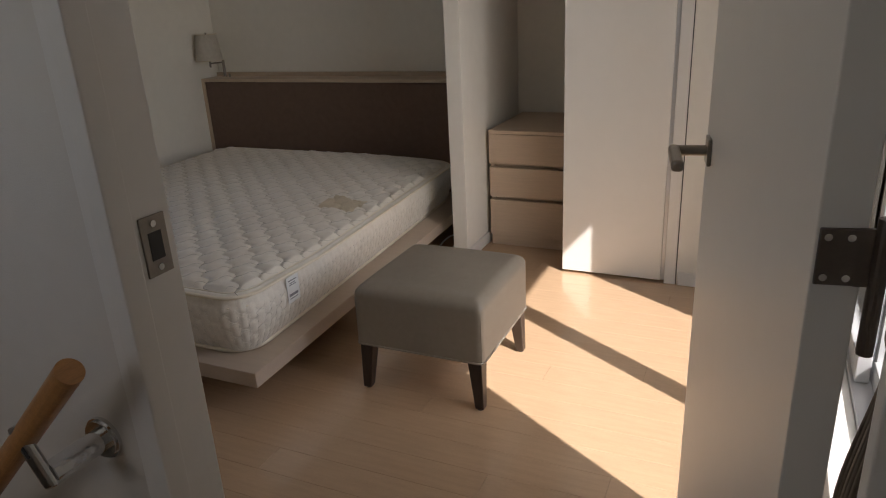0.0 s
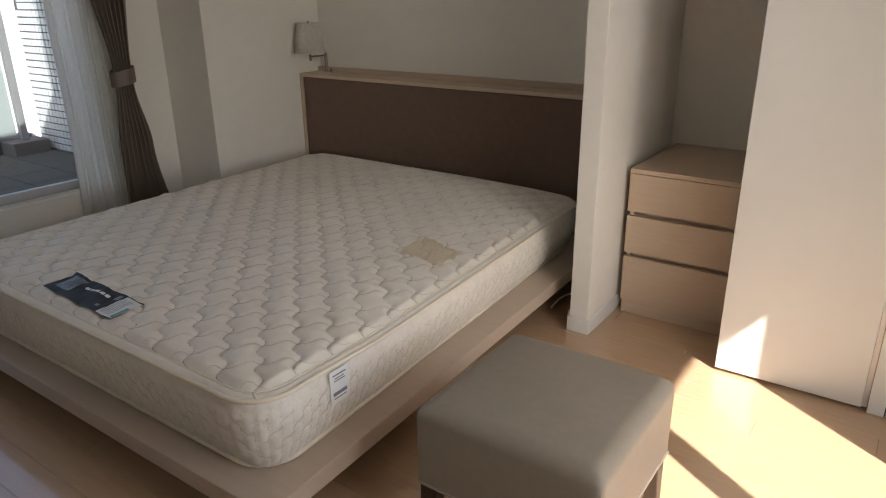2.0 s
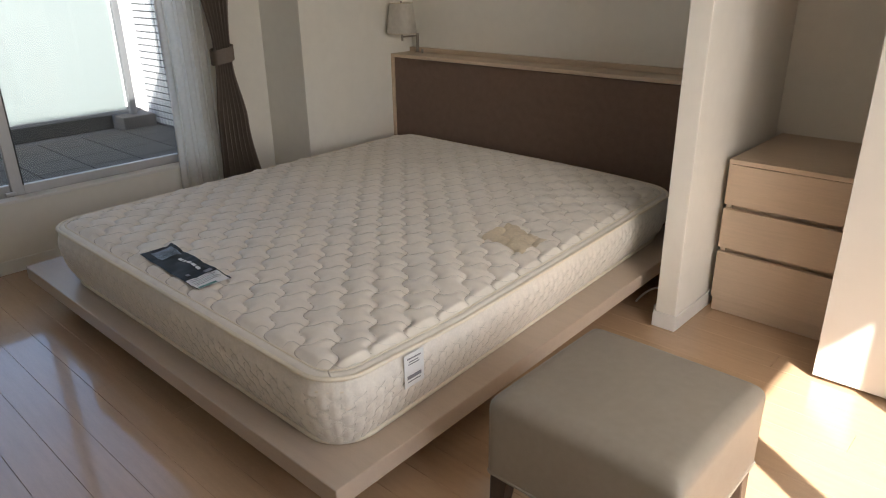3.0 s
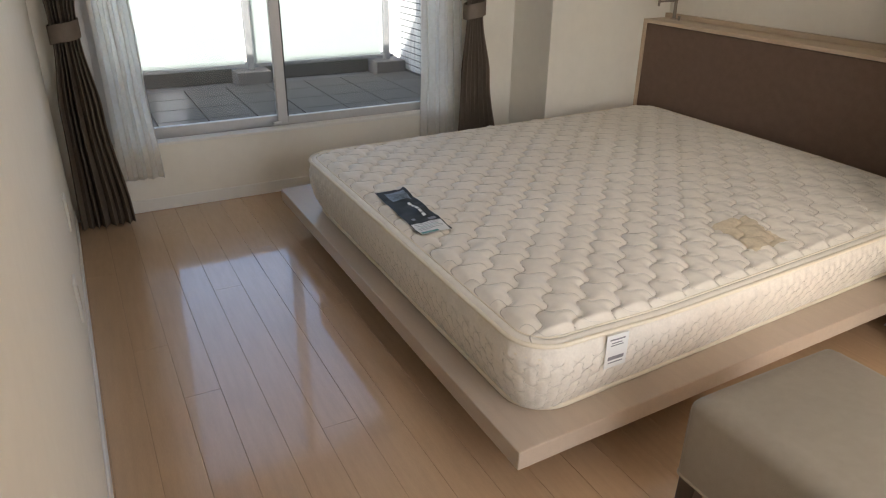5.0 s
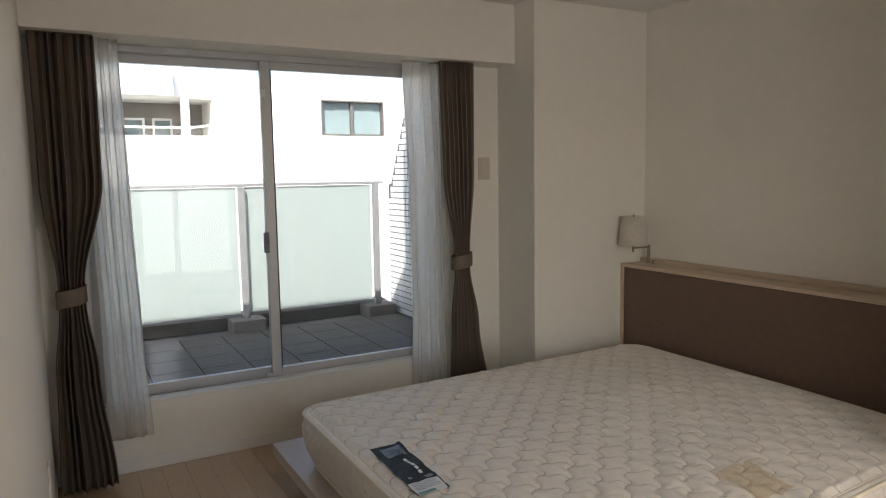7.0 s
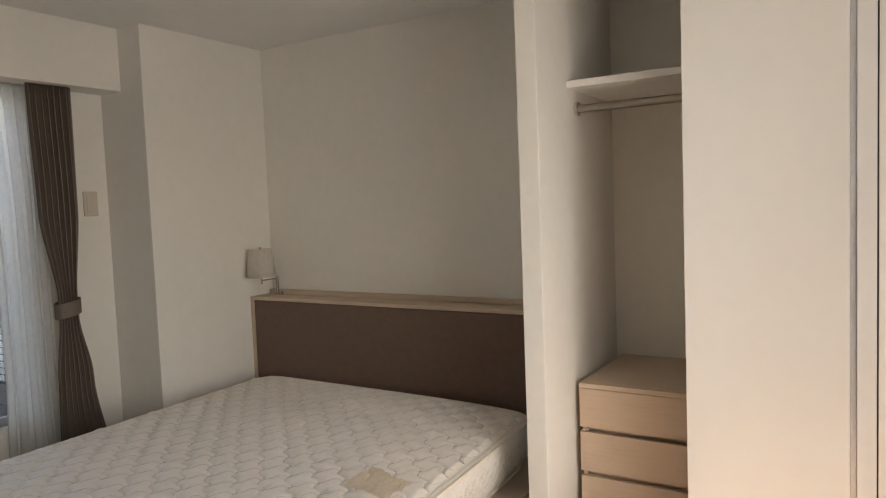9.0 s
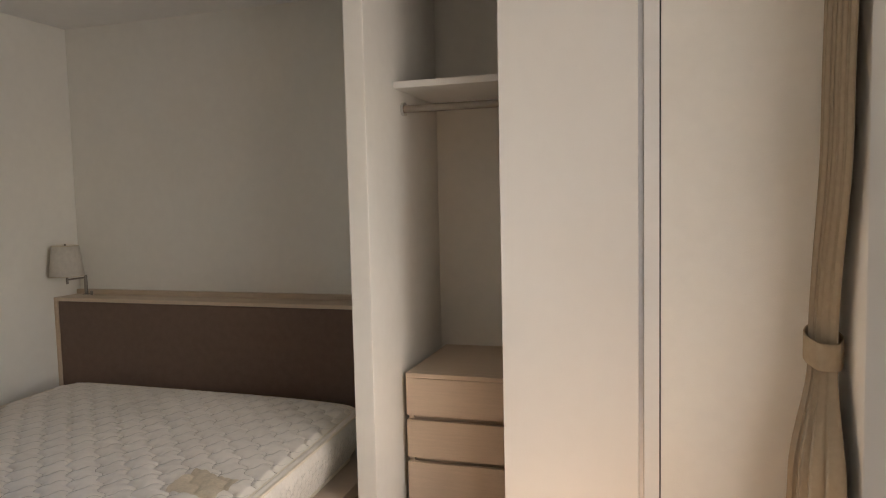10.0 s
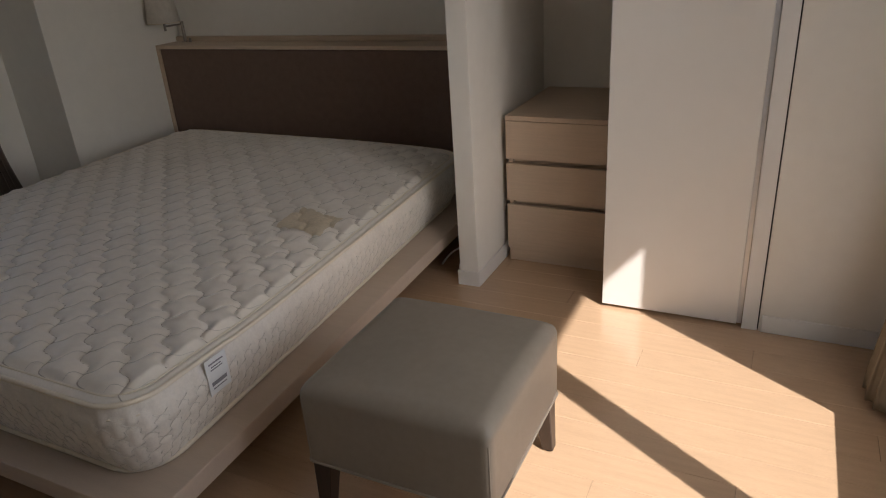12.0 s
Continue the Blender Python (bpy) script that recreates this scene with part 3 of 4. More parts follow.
for side in (-1, 1):
    x0 = 0 if side < 0 else 0.036
    LY, LZ = 0.735, 0.925
    rb = boxes((min(x0, x0 + side * 0.007), max(x0, x0 + side * 0.007), LY - 0.024, LY + 0.024, LZ - 0.024, LZ + 0.024), bevel=0.002)
    rose = part("lever_handle", rb, M_STEEL, door, "brushed nickel lever handle")
    gb = rods(((x0 + side * 0.006, LY, LZ), (x0 + side * 0.062, LY, LZ), 0.0095))
    part("neck", gb, M_STEEL, rose, smooth=False)
    g2 = boxes((x0 + side * 0.062 - 0.010, x0 + side * 0.062 + 0.010, LY - 0.125, LY + 0.010, LZ - 0.010, LZ + 0.010), bevel=0.007, seg=3)
    part("grip", g2, M_STEEL, rose)
part("latch_plate", boxes((0.006, 0.030, 0.80, 0.8015, 0.85, 1.00)), M_STEEL, door)

# ---- handrail on the corridor wall ----
hr = tagged(empty("handrail"), "honey-coloured round wooden handrail on chrome brackets", "handrail")
RY = 0.68
slope = 0.187 / 0.192
ra, rb_ = Vector((-0.762, RY, 0.838)), Vector((-2.3, RY, 0.838 - slope * 1.538))
part("rail", rods((ra, rb_, 0.0165), seg=28), M_RAILWOOD, hr)
for x in (-0.85, -2.0):
    z = 0.676 + slope * (x + 0.85)
    br = part("bracket", rods(((x, CP, z), (x, RY - 0.002, z), 0.0165), seg=32), M_CHROME, hr, "chrome wall bracket", smooth=False)
    part("rosette", rods(((x, CP, z), (x, CP - 0.005, z), 0.030), ((x, CP - 0.005, z), (x, CP - 0.009, z), 0.027), seg=40), M_CHROME, br)
    ab = boxes((-0.0125, 0.0125, -0.006, 0.006, -0.016, 0.075), bevel=0.005, seg=3)
    arm = part("arm", ab, M_CHROME, br)
    arm.matrix_world = Matrix.Translation((x, RY - 0.006, z)) @ Matrix.Rotation(math.atan2(-0.035, 0.065), 4, "Y")
    sl = part("arm_slot", boxes((-0.004, 0.004, -0.0066, 0.0066, 0.030, 0.052), bevel=0.001), M_GASKET_GAP, br)
    sl.matrix_world = arm.matrix_world.copy()

# ---- bed ----
PX0, PX1, PY0, PY1, PZ0, PZ1 = -3.30, -1.413, 1.665, 3.69, 0.104, 0.156
bed = tagged(empty("bed_platform"), "low taupe laminate bed platform floating on a recessed base", "bed")
part("platform", boxes((PX0, PX1, PY0, PY1, PZ0, PZ1), bevel=0.003), M_PLAT, bed)
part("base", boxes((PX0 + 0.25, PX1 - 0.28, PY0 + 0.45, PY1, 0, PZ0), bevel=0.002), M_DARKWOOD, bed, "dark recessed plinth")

hbd = tagged(empty("headboard"), "brown fabric headboard in a pale oak surround with a shelf top", "headboard")
HZ = 0.776
part("panel", boxes((XC + 0.024, XP0 - 0.002, 3.706, 3.72, 0.10, HZ - 0.020), bevel=0.003), M_FABRIC, hbd, "dark brown woven fabric panel")
part("top_board", boxes((XC + 0.001, XP0 - 0.001, 3.70, YN - 0.001, HZ - 0.018, HZ), bevel=0.002), M_OAK, hbd, "pale oak shelf top")
part("side_board", boxes((XC + 0.001, XC + 0.022, 3.70, YN - 0.001, 0, HZ - 0.018), bevel=0.0015), M_OAK, hbd)
part("back_board", boxes((XC + 0.022, XP0 - 0.001, 3.721, 3.735, 0, HZ - 0.02)), M_OAK, hbd)
part("back_rim", boxes((XC + 0.001, XP0 - 0.001, YN - 0.03, YN - 0.001, HZ, HZ + 0.024), bevel=0.002), M_OAK, hbd)

MX0, MX1, MY0, MY1, MZ0, MZ1 = -3.075, -1.462, 1.715, 3.60, PZ1, 0.366
RC = 0.11


def corner_path(x0, x1, y0, y1, r, n=8, step=0.02):
    """Points round a rectangle with rounded corners, evenly spaced."""
    pts = []
    for cx, cy, a0 in ((x1 - r, y0 + r, -90), (x1 - r, y1 - r, 0), (x0 + r, y1 - r, 90), (x0 + r, y0 + r, 180)):
        for k in range(n + 1):
            a = radians(a0 + 90 * k / n)
            pts.append(Vector((cx + r * math.cos(a), cy + r * math.sin(a), 0)))
    out = []
    for p, q in zip(pts, pts[1:] + pts[:1]):
        d = (q - p).length
        m = max(1, round(d / step))
        out += [p.lerp(q, k / m) for k in range(m)]
    return out


QW, QA = 0.088, 0.0108
R2 = math.sqrt(0.5)
EDGE = 0.024                    # taped roll round the quilted panel


def dome(t, p):
    s = t - math.floor(t)
    return max(0.0, 4 * s * (1 - s)) ** p


def quilt(x, y):
    """Height of the diagonal wavy quilting over its stitched lines."""
    u, v = (x + y) * R2, (y - x) * R2
    u1 = (u + QA * math.sin(2 * math.pi * v / QW)) / QW
    v1 = 0.5 + (v + QA * math.sin(2 * math.pi * u / QW)) / QW
    pucker = 0.0016 * noise.noise((u * 16, v * 55, 2.0))
    return dome(u1, 0.60) * (0.68 + 0.32 * dome(v1, 0.75)) * (0.0190 * (0.85 + 0.35 * noise.noise((x * 7, y * 7, 0))) + pucker)


def mattress_top(x, y):
    e = min(x - MX0, MX1 - x, y - MY0, MY1 - y)
    cx = max(0, RC - min(x - MX0, MX1 - x))
    cy = max(0, RC - min(y - MY0, MY1 - y))
    if cx > 0 and cy > 0:
        e = min(e, RC - math.hypot(cx, cy))
    e = max(0, e)
    crown = 0.012 * (1 - math.exp(-e / 0.06))
    swell = 0.006 * noise.noise((x * 1.7, y * 1.7, 3.1))
    k = min(1, max(0, e - EDGE) / 0.02)
    roll = 0.005 * math.sin(math.pi * e / EDGE) if e < EDGE else 0.0
    return MZ1 + crown + roll + k * (quilt(x, y) + swell)


mattress = tagged(empty("mattress"), "thick cream quilted double mattress, bare and slightly stained", "mattress")
nx, ny = 400, 460
bm = bmesh.new()
gv = []
for j in range(ny + 1):
    row = []
    for i in range(nx + 1):
        x = MX0 + (MX1 - MX0) * i / nx
        y = MY0 + (MY1 - MY0) * j / ny
        dx, dy = max(MX0 + RC - x, x - MX1 + RC, 0), max(MY0 + RC - y, y - MY1 + RC, 0)
        if dx > 0 and dy > 0:
            # squeeze the square corner onto the rounded one
            m, h = max(dx, dy), math.hypot(dx, dy)
            sx = 1 if x > (MX0 + MX1) / 2 else -1
            sy = 1 if y > (MY0 + MY1) / 2 else -1
            x += sx * (dx * m / h - dx)
            y += sy * (dy * m / h - dy)
        row.append(bm.verts.new((x, y, mattress_top(x, y))))
    gv.append(row)
for j in range(ny):
    for i in range(nx):
        bm.faces.new((gv[j][i], gv[j][i + 1], gv[j + 1][i + 1], gv[j + 1][i]))
part("quilted_top", bm, M_QUILT, mattress, smooth=True)

# stitched thread in the main grooves; pale cross lines stand for crease shade
for cross in (False, True):
    tv, tf_ = [], []
    w = 0.0006 if cross else 0.0012
    for k in range(-40, 60):
        last_ok = False
        for j in range(-560, 560):
            t = j * 0.0075
            if cross:
                u, v = t, (k - 0.5) * QW - QA * math.sin(2 * math.pi * t / QW)
            else:
                u, v = k * QW - QA * math.sin(2 * math.pi * t / QW), t
            x, y = (u - v) * R2, (u + v) * R2
            ok = MX0 + EDGE < x < MX1 - EDGE and MY0 + EDGE < y < MY1 - EDGE
            if ok:
                z = mattress_top(x, y) + (0.0012 if cross else 0.0024)
                n0 = len(tv)
                g = -1 if cross else 1
                tv += [(x - w * g, y - w, z), (x, y, z + 0.0012), (x + w * g, y + w, z)]
                if last_ok:
                    tf_ += [(n0 - 3, n0 - 2, n0 + 1, n0), (n0 - 2, n0 - 1, n0 + 2, n0 + 1)]
            last_ok = ok
    tme = bpy.data.meshes.new("stitching")
    tme.from_pydata(tv, [], tf_)
    tme.materials.append(M_THREAD_CREASE if cross else M_THREAD)
    st = new("stitching", tme)
    st.parent = mattress

path = corner_path(MX0, MX1, MY0, MY1, RC, step=0.007)
cen = Vector(((MX0 + MX1) / 2, (MY0 + MY1) / 2, 0))
bm = bmesh.new()
rows_ = []
NZ = 36
acc = 0.0
arc = [0.0]
for p, q in zip(path, path[1:]):
    acc += (q - p).length
    arc.append(acc)
px_, py_ = [p.x for p in path], [p.y for p in path]
nrm_ = [(path[(i + 1) % len(path)] - path[i - 1]).cross(Vector((0, 0, 1))).normalized() for i in range(len(path))]
nx_l, ny_l = [q.x for q in nrm_], [q.y for q in nrm_]
SQ = 0.040


def border_point(s, v, lift=0.0):
    """A point of the side border at length s round it and share v of its height."""
    z = MZ0 + 0.006 + (MZ1 - MZ0 - 0.006) * v
    a, b = (s + z) * R2 / SQ, (z - s) * R2 / SQ
    scale_pat = dome(a + 0.14 * math.sin(2 * math.pi * b), 0.6) * dome(b + 0.14 * math.sin(2 * math.pi * a), 0.6)
    bulge = 0.010 * math.sin(math.pi * v) - 0.034 * max(0, 1 - v / 0.75) ** 1.5
    d = bulge + 0.0055 * scale_pat * min(1, 6 * v * (1 - v)) + lift
    return (float(np.interp(s, arc, px_)) + float(np.interp(s, arc, nx_l)) * d, float(np.interp(s, arc, py_)) + float(np.interp(s, arc, ny_l)) * d, z)


for k in range(NZ + 1):
    rows_.append([bm.verts.new(border_point(s, k / NZ)) for s in arc])
n = len(path)
for k in range(NZ):
    for i in range(n):
        bm.faces.new((rows_[k][i], rows_[k][(i + 1) % n], rows_[k + 1][(i + 1) % n], rows_[k + 1][i]))
bord = part("border", bm, M_QSIDE, mattress, "cream damask quilted side border", smooth=True)
tv, tf_ = [], []
for g in (1, -1):
    for k in range(-260, 260):
        last_ok = False
        for j in range(0, 27):
            v = 0.03 + 0.75 * j / 26
            z = MZ0 + 0.006 + (MZ1 - MZ0 - 0.006) * v
            s0 = g * (k * SQ / R2 - z)
            s0 += g * -0.14 * SQ / R2 * math.sin(2 * math.pi * (2 * z * R2 / SQ - k))
            ok = 0.01 < s0 < arc[-1] - 0.01
            if ok:
                n0 = len(tv)
                tv += [border_point(s0 - 0.0009, v, 0.0008), border_point(s0, v, 0.0018), border_point(s0 + 0.0009, v, 0.0008)]
                if last_ok:
                    tf_ += [(n0 - 3, n0 - 2, n0 + 1, n0), (n0 - 2, n0 - 1, n0 + 2, n0 + 1)]
            last_ok = ok
tme = bpy.data.meshes.new("side_stitching")
tme.from_pydata(tv, [], tf_)
tme.materials.append(M_THREAD_CREASE)
st = new("side_stitching", tme)
st.parent = mattress
for z, r in ((MZ1, 0.006), (MZ1 - 0.034, 0.003), (MZ0 + 0.008, 0.007)):
    o = 0.003 if z > 0.3 else -0.030
    tube("piping", [(p.x, p.y, z) for p in corner_path(MX0 - o, MX1 + o, MY0 - o, MY1 + o, RC, step=0.03)], r, M_PIPE, mattress, cyclic=True)

tube("edge_seam", [(p.x, p.y, mattress_top(p.x, p.y) + 0.0015) for p in corner_path(MX0 + EDGE, MX1 - EDGE, MY0 + EDGE, MY1 - EDGE, RC - EDGE, step=0.02)], 0.0028, M_PIPE, mattress, cyclic=True)


def on_top(x0, x1, y0, y1, lift, nx_, ny_, skew=0.0, ragged=0.0, flat=0.7):
    """A thin sheet lying on the quilting."""
    b = bmesh.new()
    g = []
    for j in range(ny_ + 1):
        row = []
        for i in range(nx_ + 1):
            x = x0 + (x1 - x0) * i / nx_
            y = y0 + (y1 - y0) * j / ny_ + skew * (x - x0)
            if ragged and (i in (0, nx_) or j in (0, ny_)):
                x += ragged * noise.noise((x * 40, y * 40, 1))
                y += ragged * noise.noise((x * 40, y * 40, 7))
            h = mattress_top(x, y)
            row.append(b.verts.new((x, y, max(h, flat * (MZ1 + 0.022) + (1 - flat) * h) + lift)))
        g.append(row)
    for j in range(ny_):
        for i in range(nx_):
            b.faces.new((g[j][i], g[j][i + 1], g[j + 1][i + 1], g[j + 1][i]))
    return b


lab = part("maker_label", on_top(-2.475, -2.10, 1.775, 1.882, 0.003, 44, 14, -0.03), M_BLACK, mattress, "black printed maker label with a photo", smooth=True)
part("photo", on_top(-2.455, -2.375, 1.800, 1.868, 0.0042, 14, 12, -0.03), M_PHOTO, lab, "small blue-grey photo", smooth=True)
part("price_paper", on_top(-2.178, -2.098, 1.768, 1.868, 0.0042, 12, 14, -0.03), M_PAPER, lab, "white printed slip", smooth=True)
part("print_bar", on_top(-2.112, -2.100, 1.770, 1.826, 0.0052, 2, 8, -0.03), M_TEAL, lab, "teal printed bar")
for k in range(5):
    part("print_bar", on_top(-2.168 + 0.010 * k, -2.1655 + 0.010 * k, 1.776, 1.858 - 0.006 * (k % 3), 0.0052, 1, 8, -0.03), M_TEAL if k == 2 else M_INK, lab)
for a, b in ((-2.345, -2.322), (-2.317, -2.300), (-2.295, -2.272), (-2.267, -2.246), (-2.241, -2.222)):
    part("print_bar", on_top(a, b, 1.834, 1.845, 0.0052, 5, 2, -0.03), M_PAPER, lab)
part("print_bar", on_top(-2.205, -2.185, 1.838, 1.862, 0.0052, 4, 4, -0.03), M_INK, lab)
part("print_bar", on_top(-2.215, -2.200, 1.786, 1.798, 0.0052, 3, 2, -0.03), M_INK, lab)
stk = part("torn_sticker", on_top(-1.742, -1.560, 2.615, 2.765, 0.0022, 44, 36, -0.13, 0.014, 0.1), M_KRAFT, mattress, "torn beige paper sticker", smooth=True)
tag = part("side_tag", boxes((MX1 + 0.0135, MX1 + 0.0150, 1.928, 1.998, 0.268, 0.362)), M_PAPER, mattress, "white sewn-in care tag")
for k, (a, b, h) in enumerate(((0.35, 0.008, 0.004), (0.34, 0.03, 0.003), (0.333, 0.02, 0.003), (0.300, 0.005, 0.010), (0.284, 0.012, 0.003))):
    part("print_bar", boxes((MX1 + 0.0151, MX1 + 0.0155, 1.936 + b * 0.3, 1.99 - b * 0.4, a - h, a)), M_INK, tag)

# the bed stands a little out of square with the room
for th in (mattress, bed):
    for o in th.children_recursive:
        for v in o.data.vertices:
            lean = 0.022 * (v.co.x - MX0) / (MX1 - MX0) if th is mattress else 0.0
            if th is mattress and v.co.z > MZ0:
                # the long edge has settled from years of sitting
                sag = min(1.0, max(0.0, (v.co.y - 1.76) / 0.45))
                v.co.z -= 0.021 * (v.co.z - MZ0) / (MZ1 - MZ0) * sag * sag * (3 - 2 * sag) * min(1.0, max(0.0, (v.co.x - MX0) / (MX1 - MX0))) ** 6
            v.co.x -= (0.035 + lean) * (v.co.y - 1.70)

# ---- reading lamp on the headboard shelf ----
lamp = tagged(empty("reading_lamp"), "small swing-arm reading lamp with nickel post and tapered cloth shade", "lamp")
LX, LYY = -3.258, 3.825
sx, sy = -3.264, 3.712
part("base", rods(((LX, LYY, HZ), (LX, LYY, HZ + 0.006), 0.018), seg=24), M_CHROME, lamp)
part("post", rods(((LX, LYY, HZ + 0.006), (LX, LYY, HZ + 0.105), 0.0085)), M_STEEL, lamp)
part("arm", rods(((LX, LYY, HZ + 0.092), (sx, sy, HZ + 0.092), 0.0045)), M_STEEL, lamp)
part("swivel", rods(((sx, sy, HZ + 0.070), (sx, sy, HZ + 0.135), 0.006)), M_STEEL, lamp)
part("switch_knob", rods(((LX + 0.045, LYY - 0.01, HZ), (LX + 0.045, LYY - 0.01, HZ + 0.022), 0.0065)), M_STEEL, lamp)
sb = bmesh.new()
bmesh.ops.create_cone(sb, cap_ends=False, segments=40, radius1=0.082, radius2=0.063, depth=0.155, matrix=Matrix.Translation((sx, sy, HZ + 0.190)))
sh = part("shade", sb, M_SHADE, lamp, "pale tapered cloth shade", smooth=True)
sh.modifiers.new("thickness", "SOLIDIFY").thickness = 0.002
for z, r in ((HZ + 0.1125, 0.082), (HZ + 0.2675, 0.063)):
    tube("shade_hem", [(sx + r * math.cos(a), sy + r * math.sin(a), z) for a in [math.pi * k / 20 for k in range(40)]], 0.0018, M_PIPE, sh, cyclic=True)
part("bulb_holder", rods(((sx, sy, HZ + 0.135), (sx, sy, HZ + 0.165), 0.013), ((sx, sy, HZ + 0.165), (sx, sy, HZ + 0.215), 0.021)), M_PLASTIC, sh, "white bulb holder")
part("shade_spider", rods(((sx - 0.062, sy, HZ + 0.262), (sx + 0.062, sy, HZ + 0.262), 0.002), ((sx, sy - 0.062, HZ + 0.262), (sx, sy + 0.062, HZ + 0.262), 0.002), ((sx, sy, HZ + 0.262), (sx, sy, HZ + 0.278), 0.005)), M_STEEL, sh)

# ---- ottoman ----
ot = tagged(empty("ottoman"), "square taupe leatherette ottoman on tapered dark wooden legs", "ottoman")
OX0, OX1, OY0, OY1 = -1.205, -0.772, 1.925, 2.355
sbm = soft_box(OX0, OX1, OY0, OY1, 0.165, 0.368, 0.034, 0.014)
part("seat", sbm, M_LEATHER, ot, smooth=True)
for x, y in ((OX0 + 0.0075, OY0 + 0.0075), (OX1 - 0.0075, OY0 + 0.0075), (OX0 + 0.0075, OY1 - 0.0075), (OX1 - 0.0075, OY1 - 0.0075)):
    sxx, syy = (1 if x < -1 else -1), (1 if y < 2.1 else -1)
    tube("seam", [(x - sxx * 0.0025, y - syy * 0.0025, 0.168 + 0.16 * k / 6) for k in range(7)], 0.0022, M_LEATHER, ot)
tube("hem_piping", [(p.x, p.y, 0.167) for p in corner_path(OX0 - 0.001, OX1 + 0.001, OY0 - 0.001, OY1 + 0.001, 0.016, step=0.04)], 0.003, M_LEATHER, ot, cyclic=True)
for lx, ly, dx, dy in ((OX0 + 0.03, OY0 + 0.028, -1, -1), (OX1 - 0.03, OY0 + 0.028, 1, -1), (OX0 + 0.03, OY1 - 0.03, -1, 1), (OX1 - 0.03, OY1 - 0.03, 1, 1)):
    lb = bmesh.new()
    w0, w1 = 0.023, 0.014
    v0 = [lb.verts.new((lx + a * w1 + dx * 0.012, ly + b * w1 + dy * 0.010, 0.004)) for a, b in ((-1, -1), (1, -1), (1, 1), (-1, 1))]
    v1 = [lb.verts.new((lx + a * w0, ly + b * w0, 0.168)) for a, b in ((-1, -1), (1, -1), (1, 1), (-1, 1))]
    lb.faces.new(v0), lb.faces.new(v1)
    for k in range(4):
        lb.faces.new((v0[k], v0[(k + 1) % 4], v1[(k + 1) % 4], v1[k]))
    bmesh.ops.bevel(lb, geom=lb.edges[:], offset=0.002, segments=1, affect="EDGES")
    leg = part("leg", lb, M_DARKWOOD, ot, "tapered dark-stained wooden leg")
    part("glide", rods(((lx + dx * 0.012, ly + dy * 0.01, 0), (lx + dx * 0.012, ly + dy * 0.01, 0.004), 0.011), seg=16), M_GASKET_GAP, leg)

# ---- closet: chest, shelf, rod, door ----
chest = tagged(empty("chest_of_drawers"), "pale oak laminate three-drawer chest built into the closet", "chest")
CX0, CX1, CY0, CY1, CZ = -1.278, -0.48, 3.345, YN - 0.004, 0.583
part("body", boxes((CX0 + 0.004, CX0 + 0.022, CY0 + 0.02, CY1, 0.0, CZ - 0.018), (CX1 - 0.022, CX1 - 0.004, CY0 + 0.02, CY1, 0.0, CZ - 0.018),
                   (CX0 + 0.022, CX1 - 0.022, CY1 - 0.01, CY1, 0.0, CZ - 0.018), (CX0 + 0.022, CX1 - 0.022, CY0 + 0.035, CY0 + 0.045, 0.06, CZ - 0.02)), M_OAK, chest)
part("top", boxes((CX0, CX1, CY0, CY1, CZ - 0.017, CZ), bevel=0.0015), M_OAK, chest)
part("plinth", boxes((CX0 + 0.004, CX1 - 0.004, CY0 + 0.012, CY0 + 0.028, 0.001, 0.055), bevel=0.001), M_OAK, chest)
for z0, z1 in ((0.058, 0.238), (0.256, 0.402), (0.420, 0.564)):
    part("drawer_front", boxes((CX0 + 0.001, CX1 - 0.001, CY0 + 0.001, CY0 + 0.020, z0, z1), bevel=0.0015), M_OAK, chest)

shelf = tagged(part("closet_shelf", boxes((XP1 + 0.0005, XE - 0.0005, 3.36, YN - 0.0005, 1.655, 1.680), bevel=0.0015), M_TRIM, None),
               "white closet shelf above the hanging rail", "shelf")
rail = tagged(empty("closet_rail"), "chrome hanging rail on round end flanges", "clothes rail")
part("tube", rods(((XP1 + 0.008, 3.45, 1.588), (XE - 0.008, 3.45, 1.588), 0.015), seg=24), M_STEEL, rail)
for a, b in ((XP1 + 0.0005, XP1 + 0.012), (XE - 0.012, XE - 0.0005)):
    part("flange", rods(((a, 3.45, 1.588), (b, 3.45, 1.588), 0.026), seg=28), M_CHROME, rail)

cd = tagged(empty("closet_door"), "plain off-white closet door with a slim aluminium pull edge", "door")
part("leaf", boxes((-0.842, -0.415, YF, YF + 0.03, 0.012, 2.130), bevel=0.0015), M_DOOR, cd)
part("pull_edge", boxes((-0.4148, -0.400, YF + 0.008, YF + 0.024, 0.012, 2.130), bevel=0.001), M_ALU, cd, "satin grey aluminium pull channel")
tagged(part("trim", boxes((-0.399, -0.354, YF - 0.001, YF + 0.06, 0.0, 2.135), bevel=0.001), M_TRIM, None), "white closet door jamb", "trim", kind="structure")
# solid black strip gives the open gap its shade by colour
tagged(part("trim", boxes((-0.354, -0.350, YF + 0.012, YF + 0.06, 0.0, 2.135)), M_GASKET_GAP, None), "black strip painted in for the shade of the jamb gap", "trim", kind="structure")

# ---- small wall things ----
cable = tagged(empty("loose_cable"), "looped white cable on the floor under the bed edge", "cable")
tube("cord", [(-1.46 + 0.05 * math.cos(a * 0.5) , 3.22 + 0.10 * math.sin(a * 0.5), 0.006 + 0.035 * max(0, math.sin(a * 0.5))) for a in [k * 0.35 for k in range(19)]], 0.004, M_PLASTIC, cable)
